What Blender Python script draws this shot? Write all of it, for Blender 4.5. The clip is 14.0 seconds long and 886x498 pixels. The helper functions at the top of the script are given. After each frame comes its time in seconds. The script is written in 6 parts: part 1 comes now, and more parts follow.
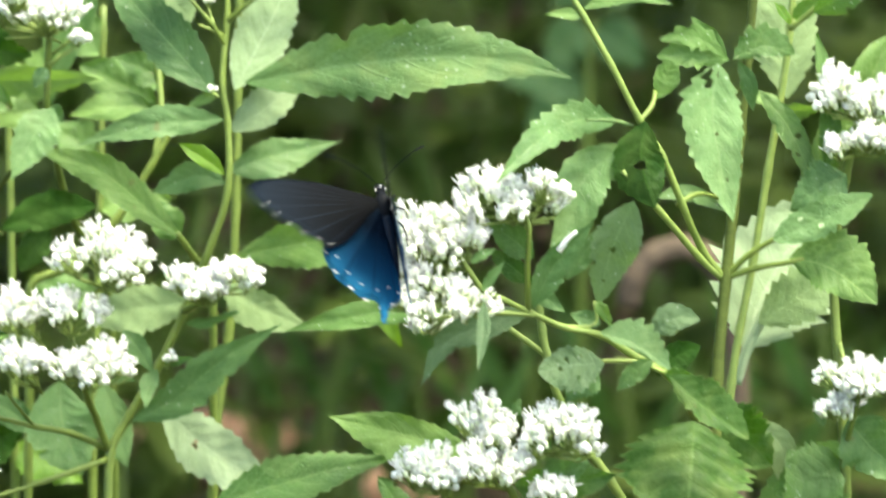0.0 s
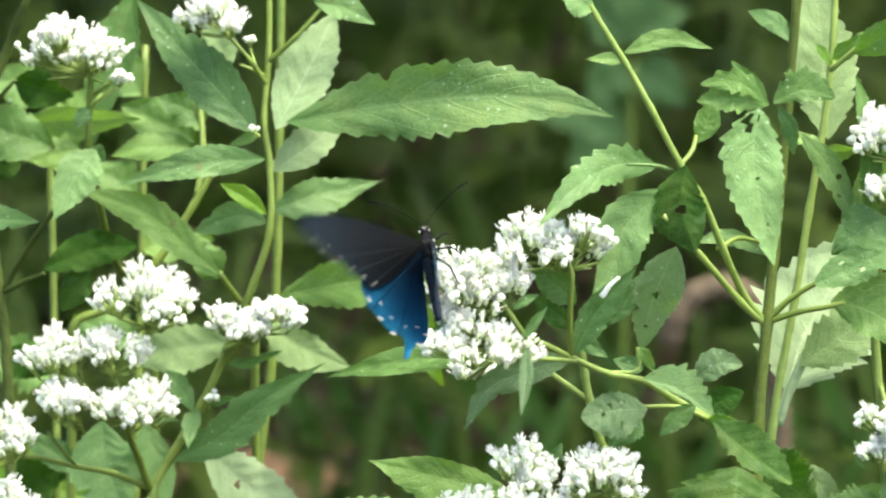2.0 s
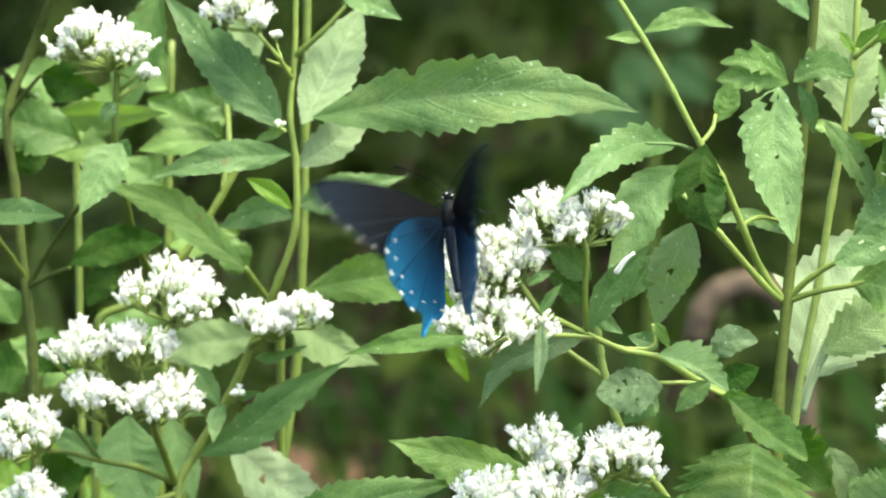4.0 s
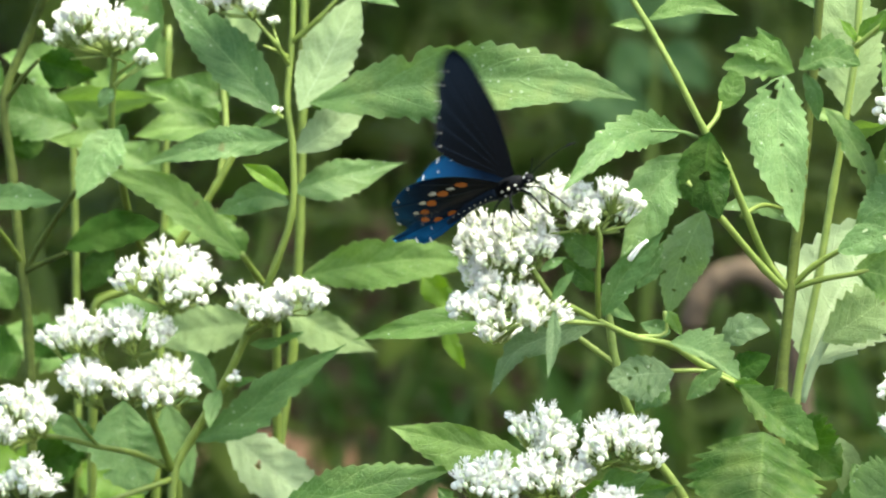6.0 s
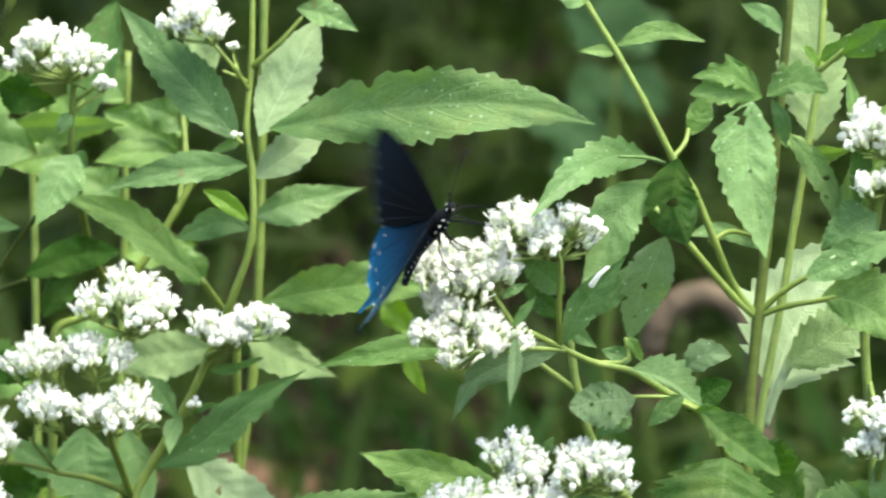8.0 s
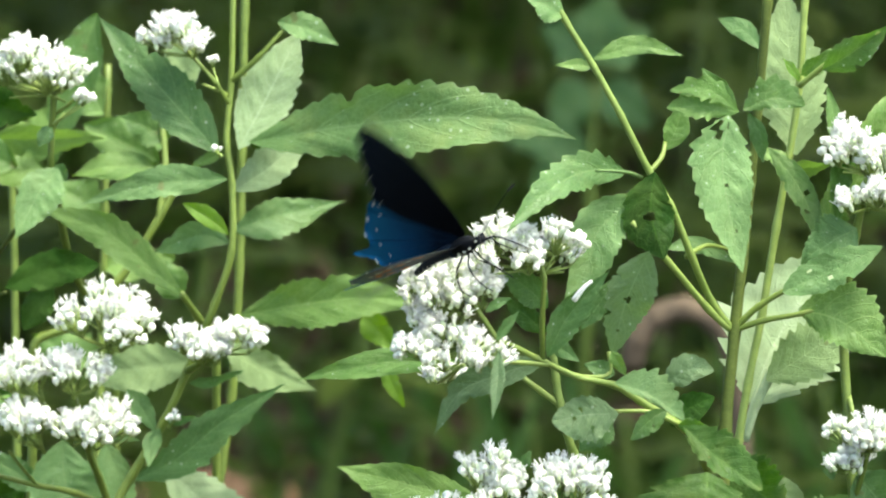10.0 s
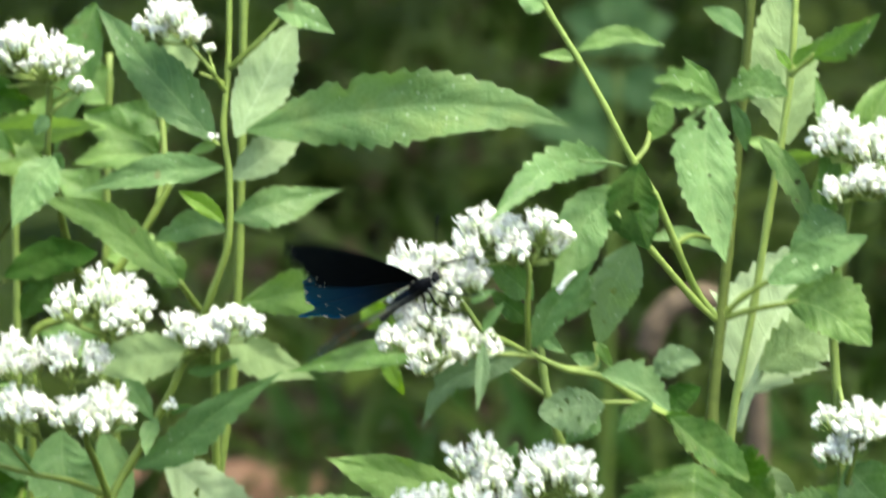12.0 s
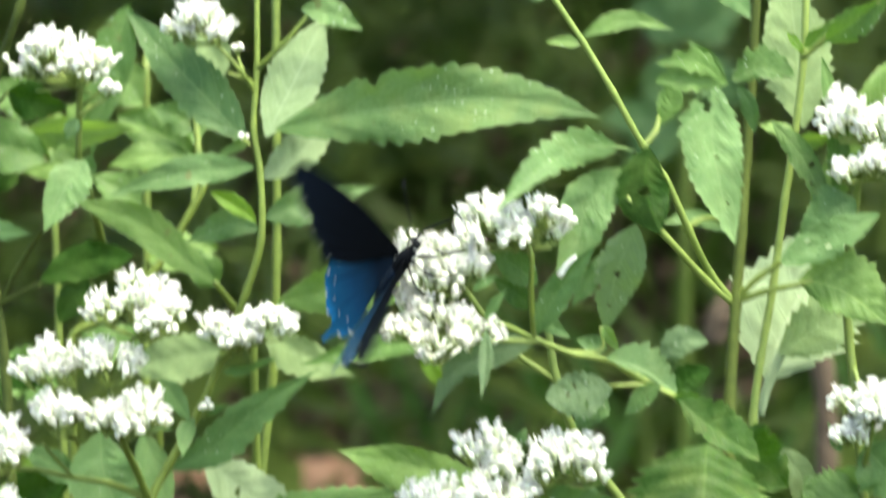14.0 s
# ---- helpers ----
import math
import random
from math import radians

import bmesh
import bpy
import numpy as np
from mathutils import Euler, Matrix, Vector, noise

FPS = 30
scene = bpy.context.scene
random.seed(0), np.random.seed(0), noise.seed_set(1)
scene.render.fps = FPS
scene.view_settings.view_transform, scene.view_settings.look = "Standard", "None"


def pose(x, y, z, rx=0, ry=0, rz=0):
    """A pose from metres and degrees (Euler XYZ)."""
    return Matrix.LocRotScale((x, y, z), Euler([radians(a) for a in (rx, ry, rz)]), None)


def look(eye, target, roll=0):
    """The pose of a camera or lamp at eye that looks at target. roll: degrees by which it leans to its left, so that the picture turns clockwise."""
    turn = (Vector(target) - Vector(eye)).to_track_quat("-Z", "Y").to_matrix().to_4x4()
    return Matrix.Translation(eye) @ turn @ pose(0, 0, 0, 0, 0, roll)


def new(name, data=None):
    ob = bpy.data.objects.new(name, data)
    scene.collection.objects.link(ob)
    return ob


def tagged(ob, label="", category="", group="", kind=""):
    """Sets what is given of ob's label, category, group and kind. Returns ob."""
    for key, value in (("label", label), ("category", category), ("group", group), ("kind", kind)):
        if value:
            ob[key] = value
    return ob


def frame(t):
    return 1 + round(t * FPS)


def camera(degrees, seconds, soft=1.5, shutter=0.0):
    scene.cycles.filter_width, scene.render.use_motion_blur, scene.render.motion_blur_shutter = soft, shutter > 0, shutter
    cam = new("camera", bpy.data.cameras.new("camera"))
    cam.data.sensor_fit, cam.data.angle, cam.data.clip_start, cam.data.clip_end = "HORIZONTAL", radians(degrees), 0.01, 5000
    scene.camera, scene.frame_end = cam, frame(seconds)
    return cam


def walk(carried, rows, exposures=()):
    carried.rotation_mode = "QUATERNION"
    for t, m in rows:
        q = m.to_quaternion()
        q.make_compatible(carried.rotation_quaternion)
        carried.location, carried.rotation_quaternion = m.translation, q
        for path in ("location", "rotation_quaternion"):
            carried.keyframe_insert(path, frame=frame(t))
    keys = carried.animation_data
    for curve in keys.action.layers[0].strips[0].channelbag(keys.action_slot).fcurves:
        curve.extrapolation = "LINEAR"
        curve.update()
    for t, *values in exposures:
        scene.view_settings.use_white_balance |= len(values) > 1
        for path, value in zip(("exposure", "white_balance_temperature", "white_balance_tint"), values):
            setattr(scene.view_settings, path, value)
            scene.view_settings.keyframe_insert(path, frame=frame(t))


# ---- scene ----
# ---- camera ----
cam = camera(10, 14.0, soft=2.1, shutter=0.9)
cam.data.dof.use_dof = True
cam.data.dof.focus_distance = 1.87
cam.data.dof.aperture_fstop = 19.0
WALK = [
    (0.0, look((-0.0996, -1.8598, 1.3388), (0.00856, -0.00587, 0.93723), 0.91)),
    (0.4, look((-0.0996, -1.8598, 1.3388), (0.00124, -0.00398, 0.94500), 1.01)),
    (0.5, look((-0.0996, -1.8598, 1.3388), (0.00061, -0.00398, 0.94395), 1.04)),
    (0.6, look((-0.0996, -1.8598, 1.3388), (-0.00213, -0.00398, 0.94564), 1.06)),
    (1.0, look((-0.0996, -1.8598, 1.3388), (-0.00395, -0.00274, 0.94870), 1.13)),
    (1.4, look((-0.0996, -1.8598, 1.3388), (-0.00653, -0.00427, 0.94053), 1.06)),
    (1.5, look((-0.0996, -1.8598, 1.3388), (-0.00442, -0.00427, 0.94137), 1.04)),
    (1.6, look((-0.0996, -1.8598, 1.3388), (-0.00505, -0.00427, 0.94243), 0.97)),
    (2.0, look((-0.0996, -1.8598, 1.3388), (-0.00715, -0.00200, 0.95148), 0.69)),
    (2.2, look((-0.0996, -1.8598, 1.3388), (-0.01217, -0.00214, 0.94963), 0.73)),
    (4.3, look((-0.0996, -1.8598, 1.3388), (-0.01705, -0.00192, 0.94962), 0.79)),
    (4.5, look((-0.0996, -1.8598, 1.3388), (-0.01550, -0.00263, 0.94659), 0.85)),
    (5.0, look((-0.0996, -1.8598, 1.3388), (-0.01296, -0.00335, 0.94372), 0.88)),
    (5.5, look((-0.0996, -1.8598, 1.3388), (-0.01495, -0.00259, 0.94688), 0.77)),
    (6.0, look((-0.0996, -1.8598, 1.3388), (-0.01550, -0.00302, 0.94474), 0.98)),
    (6.4, look((-0.0996, -1.8598, 1.3388), (-0.00591, -0.00526, 0.94064), 0.90)),
    (6.5, look((-0.0996, -1.8598, 1.3388), (-0.00696, -0.00526, 0.93621), 0.88)),
    (6.6, look((-0.0996, -1.8598, 1.3388), (-0.00401, -0.00526, 0.93663), 0.91)),
    (7.0, look((-0.0996, -1.8598, 1.3388), (-0.00131, -0.00497, 0.93885), 1.02)),
    (7.5, look((-0.0996, -1.8598, 1.3388), (-0.00883, -0.00196, 0.95125), 0.89)),
    (8.0, look((-0.0996, -1.8598, 1.3388), (-0.00049, -0.00179, 0.95412), 0.91)),
    (8.4, look((-0.0996, -1.8598, 1.3388), (0.00487, -0.00118, 0.95765), 0.93)),
    (8.5, look((-0.0996, -1.8598, 1.3388), (0.00487, -0.00118, 0.95849), 0.94)),
    (8.6, look((-0.0996, -1.8598, 1.3388), (0.00276, -0.00118, 0.95933), 0.95)),
    (10.8, look((-0.0996, -1.8598, 1.3388), (0.00881, -0.00125, 0.95926), 1.16)),
    (11.0, look((-0.0996, -1.8598, 1.3388), (0.00350, -0.00132, 0.95748), 1.31)),
    (11.5, look((-0.0996, -1.8598, 1.3388), (0.00018, -0.00074, 0.95940), 1.13)),
    (11.9, look((-0.0836, -1.8598, 1.3388), (0.00583, -0.00115, 0.95918), 0.91)),
    (12.0, look((-0.0796, -1.8598, 1.3388), (0.00942, -0.00115, 0.95475), 0.86)),
    (12.1, look((-0.0752, -1.8598, 1.3388), (0.00921, -0.00115, 0.95243), 0.75)),
    (12.5, look((-0.0576, -1.8598, 1.3388), (0.00522, -0.00113, 0.94969), 0.29)),
    (12.9, look((-0.0384, -1.8598, 1.3388), (0.00223, -0.00090, 0.94610), -0.49)),
    (13.0, look((-0.0336, -1.8598, 1.3388), (0.00202, -0.00090, 0.94737), -0.69)),
    (13.1, look((-0.0348, -1.8598, 1.3388), (0.00371, -0.00090, 0.95222), -0.57)),
    (13.5, look((-0.0396, -1.8598, 1.3388), (-0.00357, -0.00057, 0.94899), -0.08)),
    (13.9, look((-0.0460, -1.8598, 1.3388), (-0.00065, -0.00005, 0.94817), -0.55)),
    (14.0, look((-0.0476, -1.8598, 1.3388), (-0.00107, -0.00005, 0.95260), -0.67)),
]

walk(cam, WALK, [(0.0, 2.49, 7000, -5), (0.5, 2.36, 7000, -5), (5.5, 2.36, 7000, -5), (7.0, 2.29, 6900, -5), (8.5, 2.24, 6750, -5), (11.0, 2.24, 6750, -5), (12.5, 2.33, 6900, -5), (14.0, 2.38, 6950, -5)])

# ---- world and sun ----
SUN_ELEVATION, SUN_AZIMUTH = 70.0, 112.0  # azimuth from +y, clockwise seen from above
world = bpy.data.worlds.new("sky")
scene.world = world
world.use_nodes = True
wn = world.node_tree.nodes
sky = wn.new("ShaderNodeTexSky")
sky.sky_type = "NISHITA"
sky.sun_disc = False
sky.dust_density, sky.air_density = 4.0, 0.8
sky.sun_elevation = radians(SUN_ELEVATION)
sky.sun_rotation = radians(SUN_AZIMUTH)
wn["Background"].inputs["Strength"].default_value = 0.15
world.node_tree.links.new(sky.outputs["Color"], wn["Background"].inputs["Color"])
sun = new("sun", bpy.data.lights.new("sun", "SUN"))
sun.data.energy, sun.data.angle, sun.data.color = 1.7, radians(26), (1.0, 0.96, 0.83)
_a, _e = radians(SUN_AZIMUTH), radians(SUN_ELEVATION)
sun.matrix_world = look((math.sin(_a) * math.cos(_e) * 9, math.cos(_a) * math.cos(_e) * 9, math.sin(_e) * 9), (0, 0, 0))


# ---- materials ----
class Nodes:
    """A short way to wire one material."""

    def __init__(self, name):
        self.mat = bpy.data.materials.new(name)
        self.mat.use_nodes = True
        self.tree = self.mat.node_tree
        self.bsdf = self.tree.nodes["Principled BSDF"]
        self.out = self.tree.nodes["Material Output"]

    def add(self, kind, **values):
        node = self.tree.nodes.new(kind)
        for key, value in values.items():
            if key in ("operation", "blend_type", "data_type", "feature", "distance", "noise_dimensions", "interpolation_type", "clamp"):
                setattr(node, key, value)
            else:
                node.inputs[key.replace("_", " ")].default_value = value
        return node

    def link(self, a, b):
        self.tree.links.new(a, b)

    def math(self, op, a, b=None, c=None):
        node = self.tree.nodes.new("ShaderNodeMath")
        node.operation = op
        for i, v in enumerate((a, b, c)):
            if v is None:
                continue
            if isinstance(v, (int, float)):
                node.inputs[i].default_value = v
            else:
                self.link(v, node.inputs[i])
        return node.outputs[0]

    def ramp(self, fac, stops):
        node = self.tree.nodes.new("ShaderNodeValToRGB")
        els = node.color_ramp.elements
        while len(els) < len(stops):
            els.new(0.5)
        for el, (p, c) in zip(els, stops):
            el.position, el.color = p, (*c, 1)
        self.link(fac, node.inputs["Fac"])
        return node.outputs["Color"]

    def mix(self, fac, a, b, blend="MIX"):
        node = self.tree.nodes.new("ShaderNodeMix")
        node.data_type, node.blend_type = "RGBA", blend
        for sock, v in ((node.inputs[0], fac), (node.inputs[6], a), (node.inputs[7], b)):
            if isinstance(v, (int, float)):
                sock.default_value = v
            elif isinstance(v, tuple):
                sock.default_value = (*v, 1)
            else:
                self.link(v, sock)
        return node.outputs[2]

    def noise(self, scale, detail=4.0, rough=0.6, coord="Object"):
        tc = self.tree.nodes.new("ShaderNodeTexCoord")
        node = self.add("ShaderNodeTexNoise", Scale=scale, Detail=detail, Roughness=rough)
        self.link(tc.outputs[coord], node.inputs["Vector"])
        return node.outputs["Fac"]

    def bump(self, height, strength, distance=0.001):
        node = self.add("ShaderNodeBump", Strength=strength)
        node.inputs["Distance"].default_value = distance
        self.link(height, node.inputs["Height"])
        self.link(node.outputs["Normal"], self.bsdf.inputs["Normal"])


def leaf_material(name, dark, light, vein, through_colour, gloss=0.45, spots=0.5, glow=0.35, mottle=0.12, shine=0.36):
    """Blade with a pale midrib and side veins, mottling, pale specks; some light passes through."""
    n = Nodes(name)
    uv = n.tree.nodes.new("ShaderNodeUVMap")
    sep = n.tree.nodes.new("ShaderNodeSeparateXYZ")
    n.link(uv.outputs["UV"], sep.inputs[0])
    across = n.math("ABSOLUTE", n.math("MULTIPLY_ADD", sep.outputs["X"], 2.0, -1.0))
    along = sep.outputs["Y"]
    mid = n.math("SUBTRACT", 1.0, n.math("MULTIPLY", across, 22.0))
    mid = n.math("MAXIMUM", mid, 0.0)
    phase = n.math("FRACT", n.math("SUBTRACT", n.math("MULTIPLY", along, 7.0), n.math("MULTIPLY", across, n.math("MULTIPLY_ADD", across, 0.9, 1.0))))
    side = n.math("MAXIMUM", n.math("SUBTRACT", 1.0, n.math("MULTIPLY", n.math("ABSOLUTE", n.math("SUBTRACT", phase, 0.5)), 17.0)), 0.0)
    fine = n.add("ShaderNodeTexVoronoi", feature="DISTANCE_TO_EDGE", Scale=420.0)
    tc = n.tree.nodes.new("ShaderNodeTexCoord")
    n.link(tc.outputs["Object"], fine.inputs["Vector"])
    net = n.math("MAXIMUM", n.math("SUBTRACT", 1.0, n.math("MULTIPLY", fine.outputs["Distance"], 14.0)), 0.0)
    info = n.tree.nodes.new("ShaderNodeObjectInfo")
    big = n.noise(38.0, 3.0, 0.6)
    small = n.noise(520.0, 3.0, 0.7)
    tone = n.math("ADD", n.math("MULTIPLY", big, 0.75), n.math("MULTIPLY", info.outputs["Random"], 0.45))
    base = n.ramp(n.math("SUBTRACT", tone, 0.12), [(0.22, dark), (0.62, light)])
    patch = n.noise(17.0, 2.0, 0.5)
    base = n.mix(n.math("MULTIPLY", n.math("GREATER_THAN", patch, 0.56), 0.28), base, vein)
    base = n.mix(n.math("MULTIPLY", small, 0.35), base, light)
    aged = n.ramp(n.noise(62.0, 4.0, 0.65), [(0.46, (0, 0, 0)), (0.66, (1, 1, 1))])
    base = n.mix(n.math("MULTIPLY", aged, mottle), base, (0.18, 0.23, 0.065))
    deep = n.ramp(n.noise(48.0, 4.0, 0.7), [(0.36, (1, 1, 1)), (0.5, (0, 0, 0))])
    base = n.mix(n.math("MULTIPLY", deep, 0.45), base, dark)
    base = n.mix(n.math("MULTIPLY", net, 0.22), base, vein)
    base = n.mix(n.math("MULTIPLY", side, 0.36), base, vein)
    rim = n.math("MULTIPLY", n.math("GREATER_THAN", across, 0.955), 0.4)
    base = n.mix(rim, base, vein)
    base = n.mix(n.math("MULTIPLY", mid, 0.75), base, vein)
    speck = n.add("ShaderNodeTexVoronoi", Scale=260.0)
    n.link(tc.outputs["Object"], speck.inputs["Vector"])
    dots = n.math("LESS_THAN", speck.outputs["Distance"], n.math("MULTIPLY", n.math("SUBTRACT", big, 0.30), 1.0 * spots))
    base = n.mix(n.math("MULTIPLY", dots, 0.55), base, (0.42, 0.5, 0.36))
    blot = n.noise(95.0, 2.0, 0.5)
    brown = n.math("GREATER_THAN", blot, 0.735)
    base = n.mix(n.math("MULTIPLY", brown, 0.6), base, (0.11, 0.09, 0.03))
    n.link(base, n.bsdf.inputs["Base Color"])
    n.link(n.math("MULTIPLY_ADD", small, 0.25, gloss - 0.1), n.bsdf.inputs["Roughness"])
    n.bsdf.inputs["Specular IOR Level"].default_value = shine
    pucker = n.noise(190.0, 2.0, 0.5)
    n.bump(n.math("ADD", n.math("MULTIPLY", pucker, 1.6), n.math("SUBTRACT", n.math("MULTIPLY", small, 0.5), n.math("ADD", n.math("MULTIPLY", side, 0.5), n.math("MULTIPLY", net, 0.3)))), 0.6, 0.0008)
    trans = n.tree.nodes.new("ShaderNodeBsdfTranslucent")
    n.link(n.mix(0.35, through_colour, base), trans.inputs["Color"])
    mixed = n.tree.nodes.new("ShaderNodeMixShader")
    mixed.inputs[0].default_value = glow
    n.link(n.bsdf.outputs[0], mixed.inputs[1])
    n.link(trans.outputs[0], mixed.inputs[2])
    n.link(mixed.outputs[0], n.out.inputs["Surface"])
    return n.mat


def plain_material(name, dark, light, scale, rough=0.6, metal=0.0, relief=0.3, distance=0.001, through_colour=None, glow=0.3, spec=0.4):
    n = Nodes(name)
    f = n.noise(scale, 5.0, 0.65)
    g = n.noise(scale * 7.0, 3.0, 0.6)
    info = n.tree.nodes.new("ShaderNodeObjectInfo")
    tone = n.math("ADD", n.math("ADD", n.math("MULTIPLY", f, 0.7), n.math("MULTIPLY", g, 0.3)), n.math("MULTIPLY_ADD", info.outputs["Random"], 0.2, -0.1))
    n.link(n.ramp(tone, [(0.3, dark), (0.7, light)]), n.bsdf.inputs["Base Color"])
    n.link(n.math("MULTIPLY_ADD", g, 0.25, rough - 0.12), n.bsdf.inputs["Roughness"])
    n.bsdf.inputs["Metallic"].default_value = metal
    n.bsdf.inputs["Specular IOR Level"].default_value = spec
    n.bump(n.math("ADD", f, n.math("MULTIPLY", g, 0.4)), relief, distance)
    if through_colour:
        trans = n.tree.nodes.new("ShaderNodeBsdfTranslucent")
        trans.inputs["Color"].default_value = (*through_colour, 1)
        mixed = n.tree.nodes.new("ShaderNodeMixShader")
        mixed.inputs[0].default_value = glow
        n.link(n.bsdf.outputs[0], mixed.inputs[1])
        n.link(trans.outputs[0], mixed.inputs[2])
        n.link(mixed.outputs[0], n.out.inputs["Surface"])
    return n.mat


LEAF = leaf_material("leaf_green", (0.035, 0.090, 0.015), (0.106, 0.200, 0.042), (0.18, 0.27, 0.09), (0.14, 0.31, 0.02))
LEAF_BLUE = leaf_material("leaf_bluish_green", (0.036, 0.090, 0.025), (0.100, 0.185, 0.060), (0.17, 0.27, 0.10), (0.12, 0.27, 0.03), gloss=0.44, shine=0.3)
LEAF_GREY = leaf_material("leaf_dusty_green", (0.058, 0.105, 0.043), (0.130, 0.200, 0.088), (0.20, 0.28, 0.15), (0.14, 0.27, 0.05), gloss=0.5, shine=0.4)
LEAF_LIGHT = leaf_material("leaf_light_green", (0.064, 0.132, 0.026), (0.145, 0.243, 0.056), (0.23, 0.34, 0.10), (0.22, 0.40, 0.03), spots=0.35)
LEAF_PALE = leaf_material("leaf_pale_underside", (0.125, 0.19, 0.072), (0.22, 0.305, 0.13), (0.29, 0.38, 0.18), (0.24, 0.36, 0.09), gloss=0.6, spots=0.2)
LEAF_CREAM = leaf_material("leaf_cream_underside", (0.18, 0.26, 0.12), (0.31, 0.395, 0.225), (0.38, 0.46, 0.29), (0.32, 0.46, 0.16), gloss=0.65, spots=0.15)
LEAF_SOFT = leaf_material("leaf_soft_green", (0.053, 0.116, 0.033), (0.132, 0.232, 0.078), (0.19, 0.29, 0.11), (0.17, 0.33, 0.04), spots=0.5, mottle=0.25)
LEAF_OLD = leaf_material("leaf_ageing_green", (0.036, 0.086, 0.022), (0.100, 0.178, 0.052), (0.17, 0.26, 0.10), (0.14, 0.28, 0.03), spots=0.6, mottle=0.5)
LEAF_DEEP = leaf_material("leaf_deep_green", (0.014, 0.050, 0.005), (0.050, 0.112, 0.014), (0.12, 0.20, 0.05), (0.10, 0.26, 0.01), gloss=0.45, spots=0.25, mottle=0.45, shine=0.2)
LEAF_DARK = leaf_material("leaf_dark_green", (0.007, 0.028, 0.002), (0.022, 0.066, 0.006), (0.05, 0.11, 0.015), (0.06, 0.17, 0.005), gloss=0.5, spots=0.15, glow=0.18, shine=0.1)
LEAF_YELLOW = leaf_material("leaf_yellow_green", (0.040, 0.11, 0.005), (0.10, 0.20, 0.010), (0.20, 0.31, 0.05), (0.26, 0.48, 0.01), spots=0.15, glow=0.45)
STEM = plain_material("stem_green", (0.075, 0.11, 0.014), (0.15, 0.20, 0.036), 160.0, 0.5, relief=0.25, distance=0.0006)
STEM_PALE = plain_material("stem_yellow_green", (0.11, 0.16, 0.028), (0.21, 0.27, 0.062), 160.0, 0.5, relief=0.25, distance=0.0006)
STEM_DARK = plain_material("stem_olive", (0.030, 0.043, 0.009), (0.090, 0.116, 0.025), 140.0, 0.6, relief=0.35, distance=0.0008, spec=0.15)
PETAL = plain_material("floret_white", (0.82, 0.82, 0.79), (0.89, 0.89, 0.87), 900.0, 0.6, relief=0.1, distance=0.0002, through_colour=(0.94, 0.94, 0.91), glow=0.42)
BUD = plain_material("bud_cream", (0.76, 0.77, 0.70), (0.86, 0.86, 0.82), 700.0, 0.55, relief=0.1, distance=0.0002, through_colour=(0.90, 0.92, 0.82), glow=0.38)
CUP = plain_material("bract_green", (0.52, 0.60, 0.36), (0.72, 0.77, 0.56), 600.0, 0.55, relief=0.15, distance=0.0003)
LITTER = plain_material("woodland_soil", (0.016, 0.013, 0.007), (0.06, 0.046, 0.026), 5.0, 0.9, relief=0.8, distance=0.03)
DEAD_LEAF = plain_material("dead_leaf_brown", (0.04, 0.026, 0.013), (0.13, 0.08, 0.042), 9.0, 0.8, relief=0.4, distance=0.004)
BARK = plain_material("bark", (0.03, 0.023, 0.016), (0.10, 0.075, 0.052), 14.0, 0.9, relief=0.9, distance=0.02)
ROT = plain_material("rotting_wood", (0.31, 0.15, 0.085), (0.60, 0.37, 0.24), 11.0, 0.85, relief=0.7, distance=0.012)
BRANCH = plain_material("dead_branch_brown", (0.050, 0.034, 0.021), (0.135, 0.094, 0.062), 11.0, 0.85, relief=0.7, distance=0.012)
HERB = plain_material("woodland_herb", (0.038, 0.060, 0.006), (0.106, 0.143, 0.018), 12.0, 0.6, relief=0.2, distance=0.003, through_colour=(0.10, 0.22, 0.03), glow=0.3)
CANOPY = plain_material("canopy_leaf", (0.016, 0.035, 0.010), (0.048, 0.088, 0.025), 4.0, 0.6, relief=0.2, distance=0.004, through_colour=(0.08, 0.17, 0.02), glow=0.2)


# ---- builders ----
def link_mesh(name, verts, faces, materials, parent=None, label="", smooth=True, uvs=None, slots=None):
    me = bpy.data.meshes.new(name)
    me.from_pydata([tuple(v) for v in verts], [], faces)
    for m in materials:
        me.materials.append(m)
    if smooth:
        me.polygons.foreach_set("use_smooth", [True] * len(me.polygons))
    if slots:
        me.polygons.foreach_set("material_index", slots)
    if uvs is not None:
        layer = me.uv_layers.new(name="UVMap")
        flat = np.array(uvs, dtype=np.float32)[[l.vertex_index for l in me.loops]]
        layer.data.foreach_set("uv", flat.ravel())
    me.update()
    ob = new(name, me)
    if parent is not None:
        ob.parent = parent
    if label:
        ob["label"] = label
    return ob


def smooth_path(points, per=6):
    """Points along a soft curve through the given ones."""
    p = [Vector(q) for q in points]
    if len(p) == 2:
        return [p[0].lerp(p[1], i / per) for i in range(per + 1)]
    ends = [2 * p[0] - p[1], *p, 2 * p[-1] - p[-2]]
    out = []
    for i in range(1, len(ends) - 2):
        a, b, c, d = ends[i - 1:i + 3]
        L = (c - b).length
        ta = (c - a) * (L / max((b - a).length + L, 1e-9))
        tb = (d - b) * (L / max((d - c).length + L, 1e-9))
        for k in range(per):
            q = k / per
            out.append(b * (2 * q ** 3 - 3 * q * q + 1) + ta * (q ** 3 - 2 * q * q + q) + c * (3 * q * q - 2 * q ** 3) + tb * (q ** 3 - q * q))
    out.append(p[-1])
    return out


